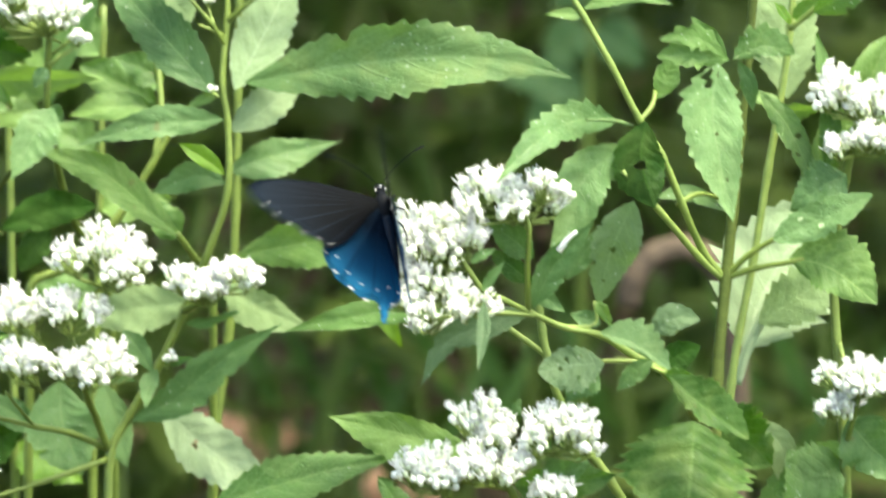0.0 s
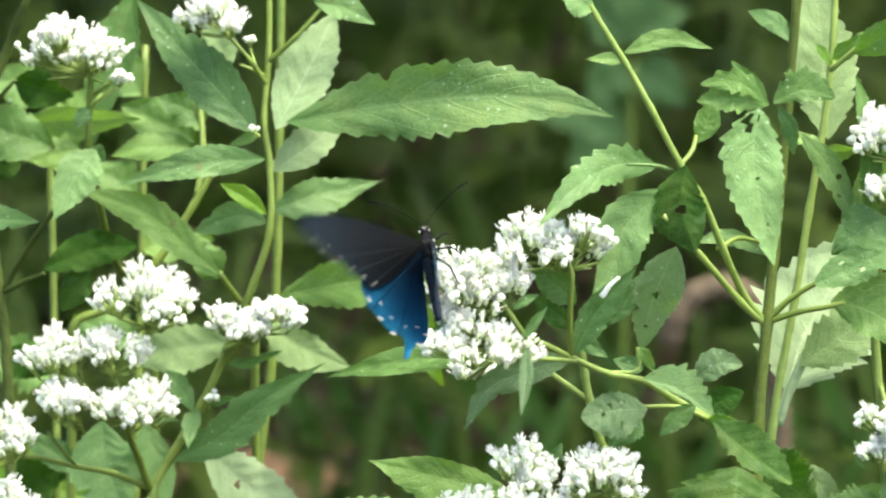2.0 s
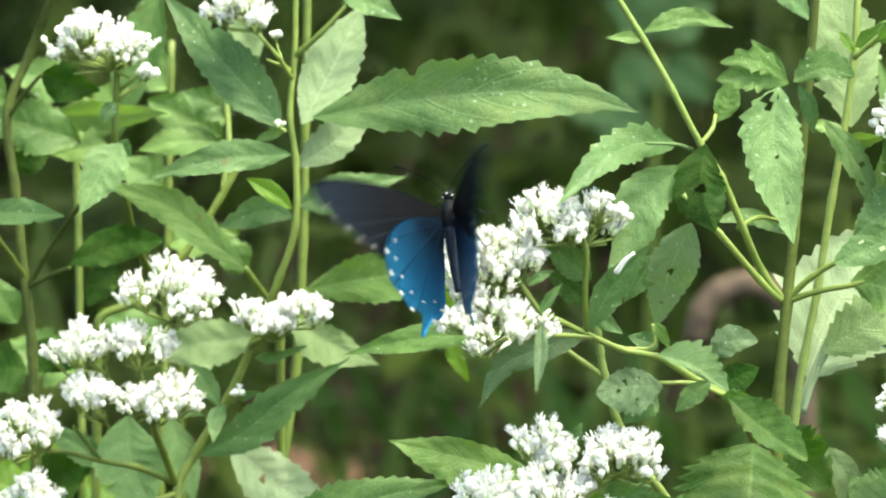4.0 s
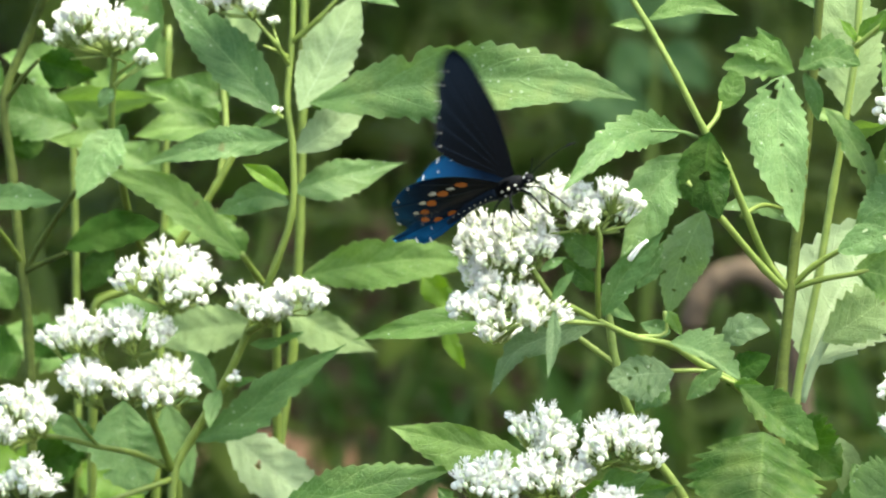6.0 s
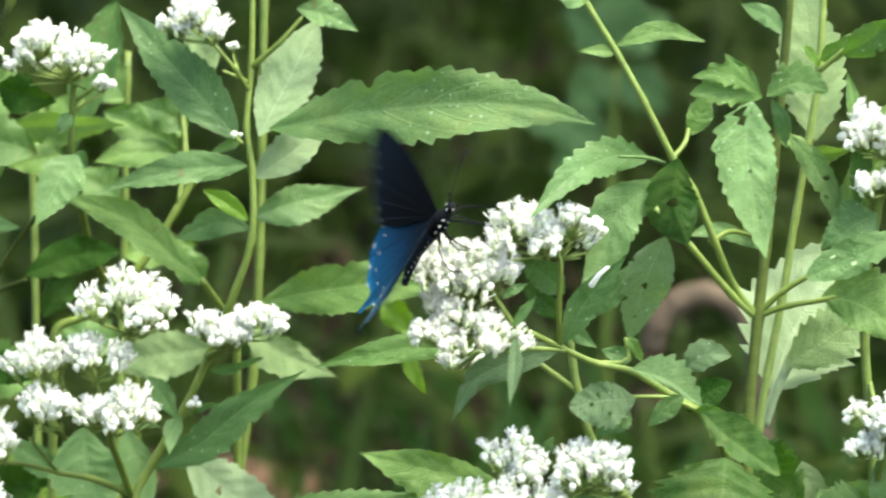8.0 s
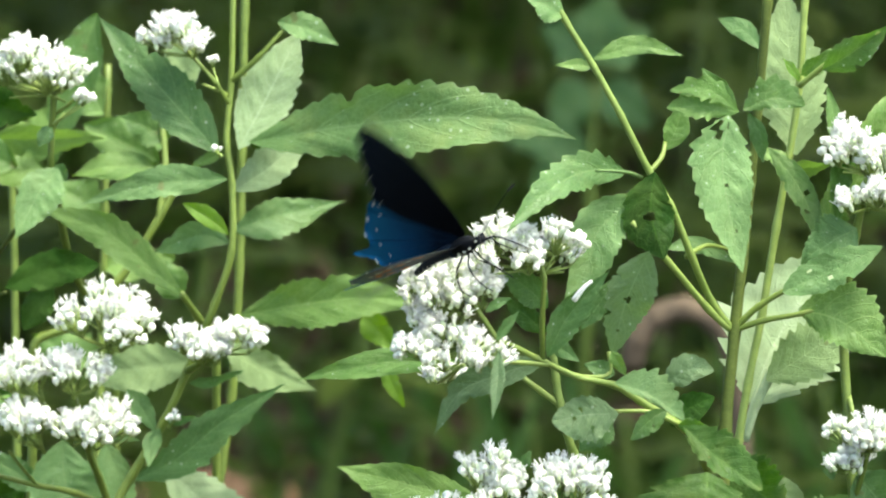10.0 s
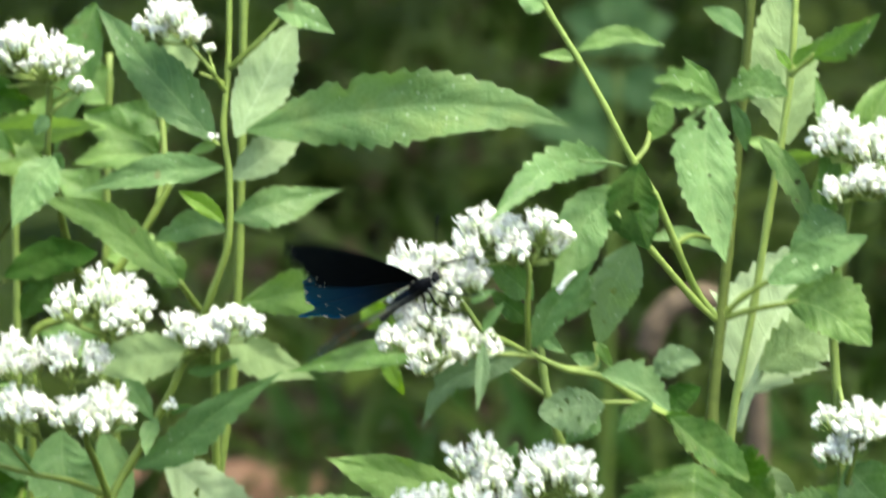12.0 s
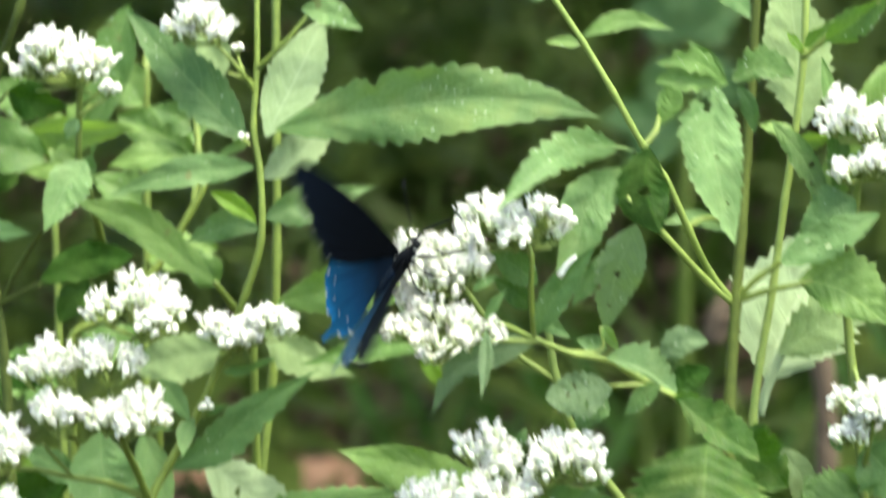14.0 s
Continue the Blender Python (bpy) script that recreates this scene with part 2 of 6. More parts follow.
def tube_data(points, r0, r1, sides=8, per=6, swell=0.0):
    path = smooth_path(points, per)
    verts, faces = [], []
    for i, c in enumerate(path):
        t = (path[min(i + 1, len(path) - 1)] - path[max(i - 1, 0)]).normalized()
        side = t.cross(Vector((0.31, 0.9, 0.12))).normalized()
        up = side.cross(t)
        s = i / (len(path) - 1)
        r = r0 + (r1 - r0) * s
        if swell and i % per == 0 and 0 < i < len(path) - 1:
            r *= 1 + swell
        for k in range(sides):
            w = 2 * math.pi * k / sides
            verts.append(c + (side * math.cos(w) + up * math.sin(w)) * r)
    for i in range(len(path) - 1):
        for k in range(sides):
            a, b = i * sides + k, i * sides + (k + 1) % sides
            faces.append((a, b, b + sides, a + sides))
    faces.append(tuple(range(sides))[::-1])
    faces.append(tuple(range(len(verts) - sides, len(verts))))
    return verts, faces


def stem(plant, points, r0, r1, material=STEM, name="stem", swell=0.18):
    v, f = tube_data(points, r0, r1, swell=swell)
    return link_mesh(name, v, f, [material], plant)


def down(p, dx=0.0, dy=0.0):
    """The foot of a stem on the ground below p."""
    return (p[0] + dx, p[1] + dy, -0.01)


VIEW = Vector((0, -math.cos(radians(12)), math.sin(radians(12))))


def leaf(plant, base, tip, width, material=LEAF, tilt=0.0, arch=0.06, fold=0.3, bow=0.0, widest=0.36, teeth=13, tooth=0.07, holes=(), twist=0.0, petiole=0.0, wave=0.085, label=""):
    """A toothed blade from base to tip. tilt: turn of the face about its axis; arch: how far the middle rises; fold: rise of the
    halves from the midrib; bow: sideways curve; holes: (across, along, radius) of eaten holes."""
    base, tip = Vector(base), Vector(tip)
    axis = tip - base
    length = axis.length
    a = axis / length
    nrm = (VIEW - a * VIEW.dot(a)).normalized()
    nrm = Matrix.Rotation(radians(tilt), 3, a) @ nrm
    side = a.cross(nrm).normalized()
    rnd = random.Random(hash((round(base.x * 1e4), round(base.z * 1e4), round(tip.x * 1e4))) & 0xFFFF)
    rows, half = teeth * 4, 6
    verts, uvs, faces = [], [], []
    ph1, ph2 = rnd.uniform(0, 6), rnd.uniform(0, 6)
    uneven = [rnd.uniform(0.1, 1.6) for _ in range(2 * teeth + 4)]
    bites = [(rnd.uniform(0.2, 0.85), rnd.choice((-1, 1)), rnd.uniform(0.02, 0.05), rnd.uniform(0.12, 0.4)) for _ in range(rnd.choice((0, 1, 1, 2)))]
    limp = rnd.uniform(0.0, 0.07)
    for i in range(rows + 1):
        s = i / rows
        if s < widest:
            w = math.sin(0.5 * math.pi * (s / widest)) ** 0.8
        else:
            q = (s - widest) / (1 - widest)
            w = (1 - q) ** 0.92 * (1 + 0.55 * q)
        w = max(w, 0.02) * width / 2
        tw = radians(twist) * (s - 0.3)
        ct, st = math.cos(tw), math.sin(tw)
        mid = base + a * (length * s) + Vector((0, 0, -limp * length * max(0, s - 0.55) ** 2 * 4)) + Vector((0, 0, 0.012 * width * math.sin(14 * s + ph1))) + nrm * (arch * length * 4 * s * (1 - s)) + side * (bow * length * 4 * s * (1 - s))
        for j in range(-half, half + 1):
            u = j / half
            ww = w
            if abs(j) == half and 0.04 < s < 0.97:
                k = uneven[(i // 4) * 2 + (j > 0)]
                ww = w * (1 + tooth * k * ((i % 4) * 0.7 - 0.8))
            for bs, bside, bw, bd in bites:
                if u * bside > 0.5 and abs(s - bs) < bw:
                    ww *= 1 - bd * (abs(u) - 0.5) * 2 * (1 - (abs(s - bs) / bw) ** 2)
            x = u * ww
            z = fold * abs(x) - 0.35 * fold * abs(x) * abs(u) + wave * width * math.sin(9 * s + ph1 + (2.0 if u > 0 else 0)) * abs(u) * u * u
            z += 0.004 * width * math.sin(40 * s - 7 * abs(u) + ph2)
            z += 0.012 * width * math.sin(23 * s + 5 * u + ph2) * abs(u)
            verts.append(mid + side * (x * ct - z * st) + nrm * (x * st + z * ct))
            uvs.append((0.5 + 0.5 * u, s))
    cols = 2 * half + 1
    for i in range(rows):
        for j in range(cols - 1):
            cu, cv = (j + 0.5) / (cols - 1) * 2 - 1, (i + 0.5) / rows
            if any(((cu - hu) * 0.5 * width) ** 2 + ((cv - hv) * length) ** 2 < (hr * width) ** 2 for hu, hv, hr in holes):
                continue
            p = i * cols + j
            faces.append((p, p + 1, p + cols + 1, p + cols))
    if petiole:
        v, f = tube_data([base - a * petiole, base, base + a * length * 0.5 + nrm * (arch * length * 0.97 - 0.0002)], 0.0008, 0.0004, 6, 4)
        o = len(verts)
        verts += v
        uvs += [(0.5, 0.1)] * len(v)
        faces += [tuple(o + k for k in q) for q in f]
    return link_mesh("leaf", verts, faces, [material], plant, label, uvs=uvs)


def blade(plant, midrib, left, right, material=LEAF, fold=(0.2, 0.2), widest=0.4, taper=1.2, teeth=12, tooth=0.06, holes=(), wave=0.07, arch=0.0, petiole=0.0, label=""):
    """A toothed leaf along a curved midrib. left, right: greatest half widths; fold: rise of each half's edge from the midrib;
    taper: how slender the tip is; holes: (across, along, radius) of eaten holes."""
    line = smooth_path(midrib, 12)
    run = [0.0]
    for a, b in zip(line, line[1:]):
        run.append(run[-1] + (b - a).length)
    length = run[-1]
    rnd = random.Random(round(midrib[0][0] * 1e4) * 7 + round(midrib[-1][2] * 1e4))
    rows, half = teeth * 4, 7
    ph1, ph2, ph3 = rnd.uniform(0, 6), rnd.uniform(0, 6), rnd.uniform(0, 6)
    uneven = [rnd.uniform(0.25, 1.55) for _ in range(2 * teeth + 4)]
    bites = [(rnd.uniform(0.2, 0.85), rnd.choice((-1, 1)), rnd.uniform(0.015, 0.04), rnd.uniform(0.12, 0.4)) for _ in range(rnd.choice((0, 1, 1, 2)))]
    width = left + right
    verts, uvs, faces = [], [], []
    for i in range(rows + 1):
        s = i / rows
        k = max(1, min(len(run) - 1, next((j for j, d in enumerate(run) if d >= s * length - 1e-9), len(run) - 1)))
        c = line[k - 1].lerp(line[k], (s * length - run[k - 1]) / max(run[k] - run[k - 1], 1e-9))
        a = (line[min(k + 1, len(line) - 1)] - line[max(k - 2, 0)]).normalized()
        out = VIEW.cross(a).normalized()
        nrm = a.cross(out).normalized()
        if s < widest:
            w = math.sin(0.5 * math.pi * s / widest) ** 0.85
        else:
            w = math.cos(0.5 * math.pi * (s - widest) / (1 - widest)) ** taper
        w = max(w, 0.015)
        c = c + nrm * (arch * length * 4 * s * (1 - s) + 0.010 * width * math.sin(13 * s + ph1))
        for j in range(-half, half + 1):
            u = j / half
            ww = w * (left if u > 0 else right)
            if abs(j) == half and 0.03 < s < 0.98:
                ww *= 1 + tooth * uneven[(i // 4) * 2 + (j > 0)] * ((i % 4) * 0.7 - 0.8)
            for bs, bside, bw, bd in bites:
                if u * bside > 0.5 and abs(s - bs) < bw:
                    ww *= 1 - bd * (abs(u) - 0.5) * 2 * (1 - (abs(s - bs) / bw) ** 2)
            x = abs(u) * ww
            z = (fold[0] if u > 0 else fold[1]) * x * (1 - 0.3 * abs(u))
            z += wave * width * w * math.sin(9 * s + ph1 + (2.0 if u > 0 else 0)) * abs(u) ** 3
            z += 0.016 * width * w * math.sin(2 * math.pi * (7 * s - abs(u) - 0.6 * u * u) + 1.2) * math.sin(math.pi * min(1, abs(u) * 1.1)) ** 2
            z += 0.016 * width * w * math.sin(23 * s + 5 * u + ph2) * abs(u)
            side = 0.012 * width * w * math.sin(17 * s + ph3) * abs(u)
            verts.append(c + out * (math.copysign(x, u) + side) + nrm * z)
            uvs.append((0.5 + 0.5 * u, s))
    cols = 2 * half + 1
    for i in range(rows):
        for j in range(cols - 1):
            cu, cv = (j + 0.5) / (cols - 1) * 2 - 1, (i + 0.5) / rows
            if any(((cu - hu) * 0.5 * width) ** 2 + ((cv - hv) * length) ** 2 < (hr * width) ** 2 for hu, hv, hr in holes):
                continue
            p = i * cols + j
            faces.append((p, p + 1, p + cols + 1, p + cols))
    if petiole:
        first = (line[1] - line[0]).normalized()
        v, f = tube_data([line[0] - first * petiole + Vector((0, 0, -0.2 * petiole)), line[0], line[len(line) // 4]], 0.0009, 0.0005, 6, 4)
        o = len(verts)
        verts += v
        uvs += [(0.5, 0.1)] * len(v)
        faces += [tuple(o + k for k in q) for q in f]
    return link_mesh("leaf", verts, faces, [material], plant, label, uvs=uvs)


def head_mesh(name, seed, florets, open_):
    """One small flower head along +z: a green cup of bracts, white florets with thread-like styles."""
    rnd = random.Random(seed)
    verts, faces, slots = [], [], []

    def put(v, f, slot):
        o = len(verts)
        verts.extend(v)
        faces.extend(tuple(o + k for k in q) for q in f)
        slots.extend([slot] * len(f))

    def ball(c, r, rz, slot, sides=6, rings=4):
        v, f = [], []
        for i in range(rings + 1):
            th = math.pi * i / rings
            for k in range(sides):
                w = 2 * math.pi * (k + 0.5 * (i % 2)) / sides
                v.append(Vector(c) + Vector((math.sin(th) * math.cos(w) * r, math.sin(th) * math.sin(w) * r, -math.cos(th) * rz)))
        for i in range(rings):
            for k in range(sides):
                p, q = i * sides + k, i * sides + (k + 1) % sides
                f.append((p, q, q + sides, p + sides))
        put(v, f, slot)

    if open_:
        ball((0, 0, 0.0004), 0.00095, 0.0019, 2)
        for _ in range(florets):
            w, lean = rnd.uniform(0, 6.283), rnd.uniform(0.0, 0.55)
            d = Vector((math.sin(lean) * math.cos(w), math.sin(lean) * math.sin(w), math.cos(lean)))
            root = Vector((d.x * 0.0009, d.y * 0.0009, 0.0014))
            end = root + d * rnd.uniform(0.0009, 0.0017)
            v, f = tube_data([root, end], 0.00026, 0.00044, 5, 1)
            put(v, f, 0)
            for _k in range(2):
                e = end + (d + Vector((rnd.uniform(-0.5, 0.5), rnd.uniform(-0.5, 0.5), rnd.uniform(-0.1, 0.5)))).normalized() * rnd.uniform(0.0014, 0.0032)
                v, f = tube_data([end, e], 0.00012, 0.00015, 3, 1)
                put(v, f, 0)
    else:
        ball((0, 0, -0.0004), 0.00075, 0.0012, 2)
        for k in range(florets):
            w, lean = k * 2.4 + 0.5, 0.0 if florets == 1 else rnd.uniform(0.3, 0.6)
            d = Vector((math.sin(lean) * math.cos(w), math.sin(lean) * math.sin(w), math.cos(lean)))
            r = rnd.uniform(0.00125, 0.0016) * (1.0 if florets < 3 else 0.82)
            ball(Vector((0, 0, 0.0006)) + d * (0.0007 + 0.0011 * (florets > 1)), r, r * rnd.uniform(1.0, 1.2), 1, 8, 6)
    me = bpy.data.meshes.new(name)
    me.from_pydata([tuple(v) for v in verts], [], faces)
    for m in (PETAL, BUD, CUP):
        me.materials.append(m)
    me.polygons.foreach_set("use_smooth", [True] * len(me.polygons))
    me.polygons.foreach_set("material_index", slots)
    me.update()
    return me


OPEN_HEADS = [head_mesh("open_head", 10 + i, 11, True) for i in range(4)]
BUD_HEADS = [head_mesh("bud_head", 30 + i, n, False) for i, n in enumerate((1, 1, 2, 3))]


def flower_cluster(plant, centre, rx, rz, foot, heads=34, buds=0.25, seed=1, ry=None, lean=(0.0, 0.0), size=1.0, label=""):
    """A flat-topped cluster: heads on branching stalks that spring from foot and end on a dome round centre."""
    rnd = random.Random(seed)
    centre, foot = Vector(centre), Vector(foot)
    ry = ry or rx * 0.8
    verts, faces = [], []
    up = Vector((lean[0], -0.25 + lean[1], 1)).normalized()
    spots = []
    tries = 0
    heads = int(heads * 2.0)
    rx, rz, ry = rx * 0.94, rz * 0.94, ry * 0.94
    groups = []
    for _ in range(max(1, heads // 8)):
        w, q = rnd.uniform(0, 6.283), math.sqrt(rnd.uniform(0, 1)) * 0.86
        groups.append((q * math.cos(w), q * math.sin(w), math.sqrt(1 - q * q) * rnd.uniform(0.0, 1.0) - 0.45 * q, rnd.uniform(0.3, 0.48)))
    if heads < 9:
        groups = [(0.0, 0.0, 0.3, 0.9)]
    while len(spots) < heads and tries < 4000:
        tries += 1
        gx, gy, gz, reach = rnd.choice(groups)
        w, q = rnd.uniform(0, 6.283), math.sqrt(rnd.uniform(0, 1))
        x, y = gx + reach * q * math.cos(w), gy + reach * q * math.sin(w)
        z = gz - 0.30 * q * q + rnd.uniform(-0.3, 0.16)
        q = math.hypot(x, y)
        p = Vector((x * rx, y * ry, z * rz))
        if all((p - o[0]).length > 0.0020 * size for o in spots):
            spots.append((p, q))
    tufts = [foot.lerp(centre + Vector((gx * rx, gy * ry, (gz - 0.9) * rz)), 0.85) for gx, gy, gz, _r in groups]
    v, f = tube_data([foot, foot.lerp(centre, 0.45)], 0.0009, 0.0006, 6, 2)
    verts += v
    faces += f
    for tf in tufts:
        v, f = tube_data([foot.lerp(centre, 0.12), tf], 0.00055, 0.00045, 5, 2)
        o = len(verts)
        verts += v
        faces += [tuple(o + k for k in q) for q in f]
    holder = link_mesh("flower_top", [], [], [STEM_PALE], plant, label)
    for p, q in spots:
        d = (Vector((p.x / rx, p.y / ry, 0)) * 0.75 + up).normalized()
        d = (d + Vector((rnd.uniform(-0.3, 0.3), rnd.uniform(-0.3, 0.3), rnd.uniform(-0.1, 0.2)))).normalized()
        pos = centre + p
        is_bud = rnd.random() < buds + 0.35 * (q > 0.8)
        me = rnd.choice(BUD_HEADS if is_bud else OPEN_HEADS)
        ob = new("flower_bud" if is_bud else "flower_head", me)
        ob.parent = holder
        k = size * rnd.uniform(0.85, 1.2)
        ob.matrix_basis = Matrix.Translation(pos) @ d.to_track_quat("Z", "Y").to_matrix().to_4x4() @ Matrix.Rotation(rnd.uniform(0, 6.28), 4, "Z") @ Matrix.Diagonal((k, k, k, 1))
        tf = min(tufts, key=lambda c: (c - pos).length)
        v, f = tube_data([tf, pos - d * 0.0004], 0.00035, 0.00028, 4, 1)
        o = len(verts)
        verts += v
        faces += [tuple(o + i for i in g) for g in f]
    me = holder.data
    me.from_pydata([tuple(v) for v in verts], [], faces)
    me.materials.append(STEM) if not me.materials else None
    me.polygons.foreach_set("use_smooth", [True] * len(me.polygons))
    me.update()
    return holder


def plant_root(label):
    ob = new("flowering_plant", None)
    ob.empty_display_size = 0.02
    return tagged(ob, label, "plant", "white-flowered woodland plants")


# ---- ground and woodland behind ----
def ground_sheet():
    n, verts, faces = 60, [], []
    for i in range(n + 1):
        for j in range(n + 1):
            u, v = (i / n) * 2 - 1, (j / n) * 2 - 1
            x, y = 120 * u * abs(u) ** 1.6, 120 * v * abs(v) ** 1.6
            verts.append((x, y + 3, 0.05 * noise.noise((x * 0.6, y * 0.6, 0.0))))
    for i in range(n):
        for j in range(n):
            a = i * (n + 1) + j
            faces.append((a, a + n + 1, a + n + 2, a + 1))
    return tagged(link_mesh("ground", verts, faces, [LITTER]), "dark woodland soil under brown leaf litter", "ground", kind="structure")


ground_sheet()


def scatter_blades(name, count, area, size, height, material, label, category, seed, upright=0.5, slim=0.4):
    """Many small pointed blades over a stretch of ground, as one thing."""
    rnd, fringe = random.Random(seed), random.Random(seed + 50)
    verts, faces = [], []
    for _ in range(count):
        x, y = rnd.uniform(*area[0]), rnd.uniform(*area[1])
        if rnd.random() < 0.25:
            spread = 1 + abs(rnd.gauss(0, 0.55))
            x, y = x * spread, 3 + (y - 3) * spread
        # thins out towards the sides and behind
        if abs(x) > 1.2:
            x = math.copysign(1.2 + (abs(x) - 1.2) * abs(fringe.gauss(1.2, 1.1)), x)
        if y < 0.4:
            y = 0.4 + (y - 0.4) * abs(fringe.gauss(1.0, 0.9))
        if any(abs((Vector(p).lerp(Vector(q), k / 4) - Vector((x, y, 0))).xy.length) < 0.13 for p, q in zip(LOG_LINE, LOG_LINE[1:]) for k in range(4)):
            continue
        z = rnd.uniform(*height)
        L = rnd.uniform(*size)
        d = Vector((rnd.gauss(0, 1), rnd.gauss(0, 1), rnd.gauss(0, 1) * upright + upright)).normalized()
        s = d.cross(Vector((rnd.gauss(0, 1), rnd.gauss(0, 1), rnd.gauss(0, 1)))).normalized() * L * slim * 0.5
        b = Vector((x, y, z))
        nn = d.cross(s).normalized() * L * 0.12
        o = len(verts)
        verts += [b, b + d * L * 0.45 + s + nn, b + d * L * 0.45 - nn * 0.3, b + d * L * 0.45 - s + nn, b + d * L]
        faces += [(o, o + 1, o + 2), (o, o + 2, o + 3), (o + 1, o + 4, o + 2), (o + 2, o + 4, o + 3)]
    return tagged(link_mesh(name, verts, faces, [material], smooth=False), label, category, kind="stuff")


LOG_LINE = [(-0.2334, 3.1439, 0.0350), (-0.1303, 3.1866, 0.0350), (-0.0435, 3.1739, 0.0350), (0.0248, 3.1177, 0.0350), (0.0948, 2.9928, 0.0350), (0.1614, 2.8673, 0.0350)]
scatter_blades("leaf_litter", 15000, ((-3.0, 3.0), (-2.5, 9.0)), (0.05, 0.12), (0.0, 0.05), DEAD_LEAF, "dry brown fallen leaves on the ground", "leaf litter", 3, 0.12, 0.6)


def herb(x, y, height, leaves, size, seed):
    """A low woodland plant: a few thin stems with pointed leaves."""
    rnd = random.Random(seed)
    root = tagged(new("woodland_herb", None), "low dark green plant in the shade behind", "plant", "undergrowth plants")
    root.location = (x, y, 0)
    for _ in range(3):
        top = Vector((rnd.uniform(-0.2, 0.2) * height, rnd.uniform(-0.2, 0.2) * height, height * rnd.uniform(0.7, 1.0)))
        v, f = tube_data([(0, 0, -0.01), top * 0.5 + Vector((rnd.uniform(-0.03, 0.03), 0, 0)), top], 0.005, 0.002, 6, 4)
        link_mesh("stem", v, f, [STEM], root)
        verts, faces = [], []
        for k in range(leaves):
            b = top * ((k + 1) / leaves)
            w = rnd.uniform(0, 6.28)
            d = Vector((math.cos(w), math.sin(w), rnd.uniform(-0.4, 0.4))).normalized()
            L = size * rnd.uniform(0.6, 1.2)
            s = d.cross(Vector((0, 0, 1))).normalized() * L * 0.24
            o = len(verts)
            droop = Vector((0, 0, -0.15 * L))
            verts += [b, b + d * L * 0.35 + s, b + d * L * 0.4 + Vector((0, 0, -0.03)) * L, b + d * L * 0.35 - s, b + d * L * 0.7 + s * 0.6 + droop * 0.4, b + d * L * 0.7 - s * 0.6 + droop * 0.4, b + d * L + droop]
            faces += [(o, o + 1, o + 2), (o, o + 2, o + 3), (o + 1, o + 4, o + 2), (o + 2, o + 4, o + 5), (o + 2, o + 5, o + 3), (o + 4, o + 6, o + 5)]
        link_mesh("foliage", verts, faces, [HERB], root, smooth=False)
    return root


scatter_blades("ground_cover", 30000, ((-3.0, 3.0), (-2.5, 8.5)), (0.06, 0.18), (0.0, 0.05), HERB, "low green grass and seedlings on the shaded ground", "ground cover", 4, 0.8, 0.16)


HERBS = random.Random(8)
for _i in range(70):
    herb(HERBS.uniform(-1.1, 1.1), HERBS.uniform(2.2, 7.0), HERBS.uniform(0.15, 0.5), 9, HERBS.uniform(0.08, 0.16), 100 + _i)


def fallen_log(points, r0, r1, label, material=ROT):
    v, f = tube_data(points, r0, r1, 12, 6, 0.12)
    return tagged(link_mesh("fallen_log", v, f, [material]), label, "log")


fallen_log(LOG_LINE, 0.040, 0.036, "rotting reddish brown log on the shaded ground")
fallen_log([(0.2087, 1.3500, 0.6080), (0.2134, 1.3500, 0.6254), (0.2249, 1.3500, 0.6398), (0.2432, 1.3500, 0.6451), (0.2608, 1.3500, 0.6377), (0.2735, 1.3500, 0.6181), (0.2796, 1.3500, 0.5879), (0.2822, 1.3500, 0.5499), (0.2822, 1.3550, -0.0200)], 0.0085, 0.007, "bent brown dead branch in the shade", BRANCH)


def shoot(top, foot, label="tall pale green grass shoot in the shade"):
    """A slim upright shoot with two narrow blades."""
    p = tagged(new("grass_shoot", None), label, "grass", "grass shoots")
    foot = Vector((foot[0], foot[1], -0.01))
    top = Vector(top)
    stem(p, [top, top.lerp(foot, 0.4) + Vector((0.01, 0, 0)), foot], 0.003, 0.006, STEM)
    for k, s in ((0.35, -1), (0.6, 1)):
        b = top.lerp(foot, k)
        leaf(p, b, b + Vector((0.07 * s, -0.02, 0.16)), 0.02, LEAF, tilt=20 * s, arch=0.08, teeth=5, tooth=0.01)


for _p in ((0.4904, 2.8000, 0.2422), (0.5330, 2.8000, 0.2600), (0.0261, 2.8000, 0.2577), (0.0798, 2.8000, 0.2305), (0.1468, 2.8000, 0.2253), (0.2510, 2.8000, 0.2477), (0.1916, 2.8000, 0.2694), (0.3426, 2.8000, 0.2316)):
    shoot(_p, _p)


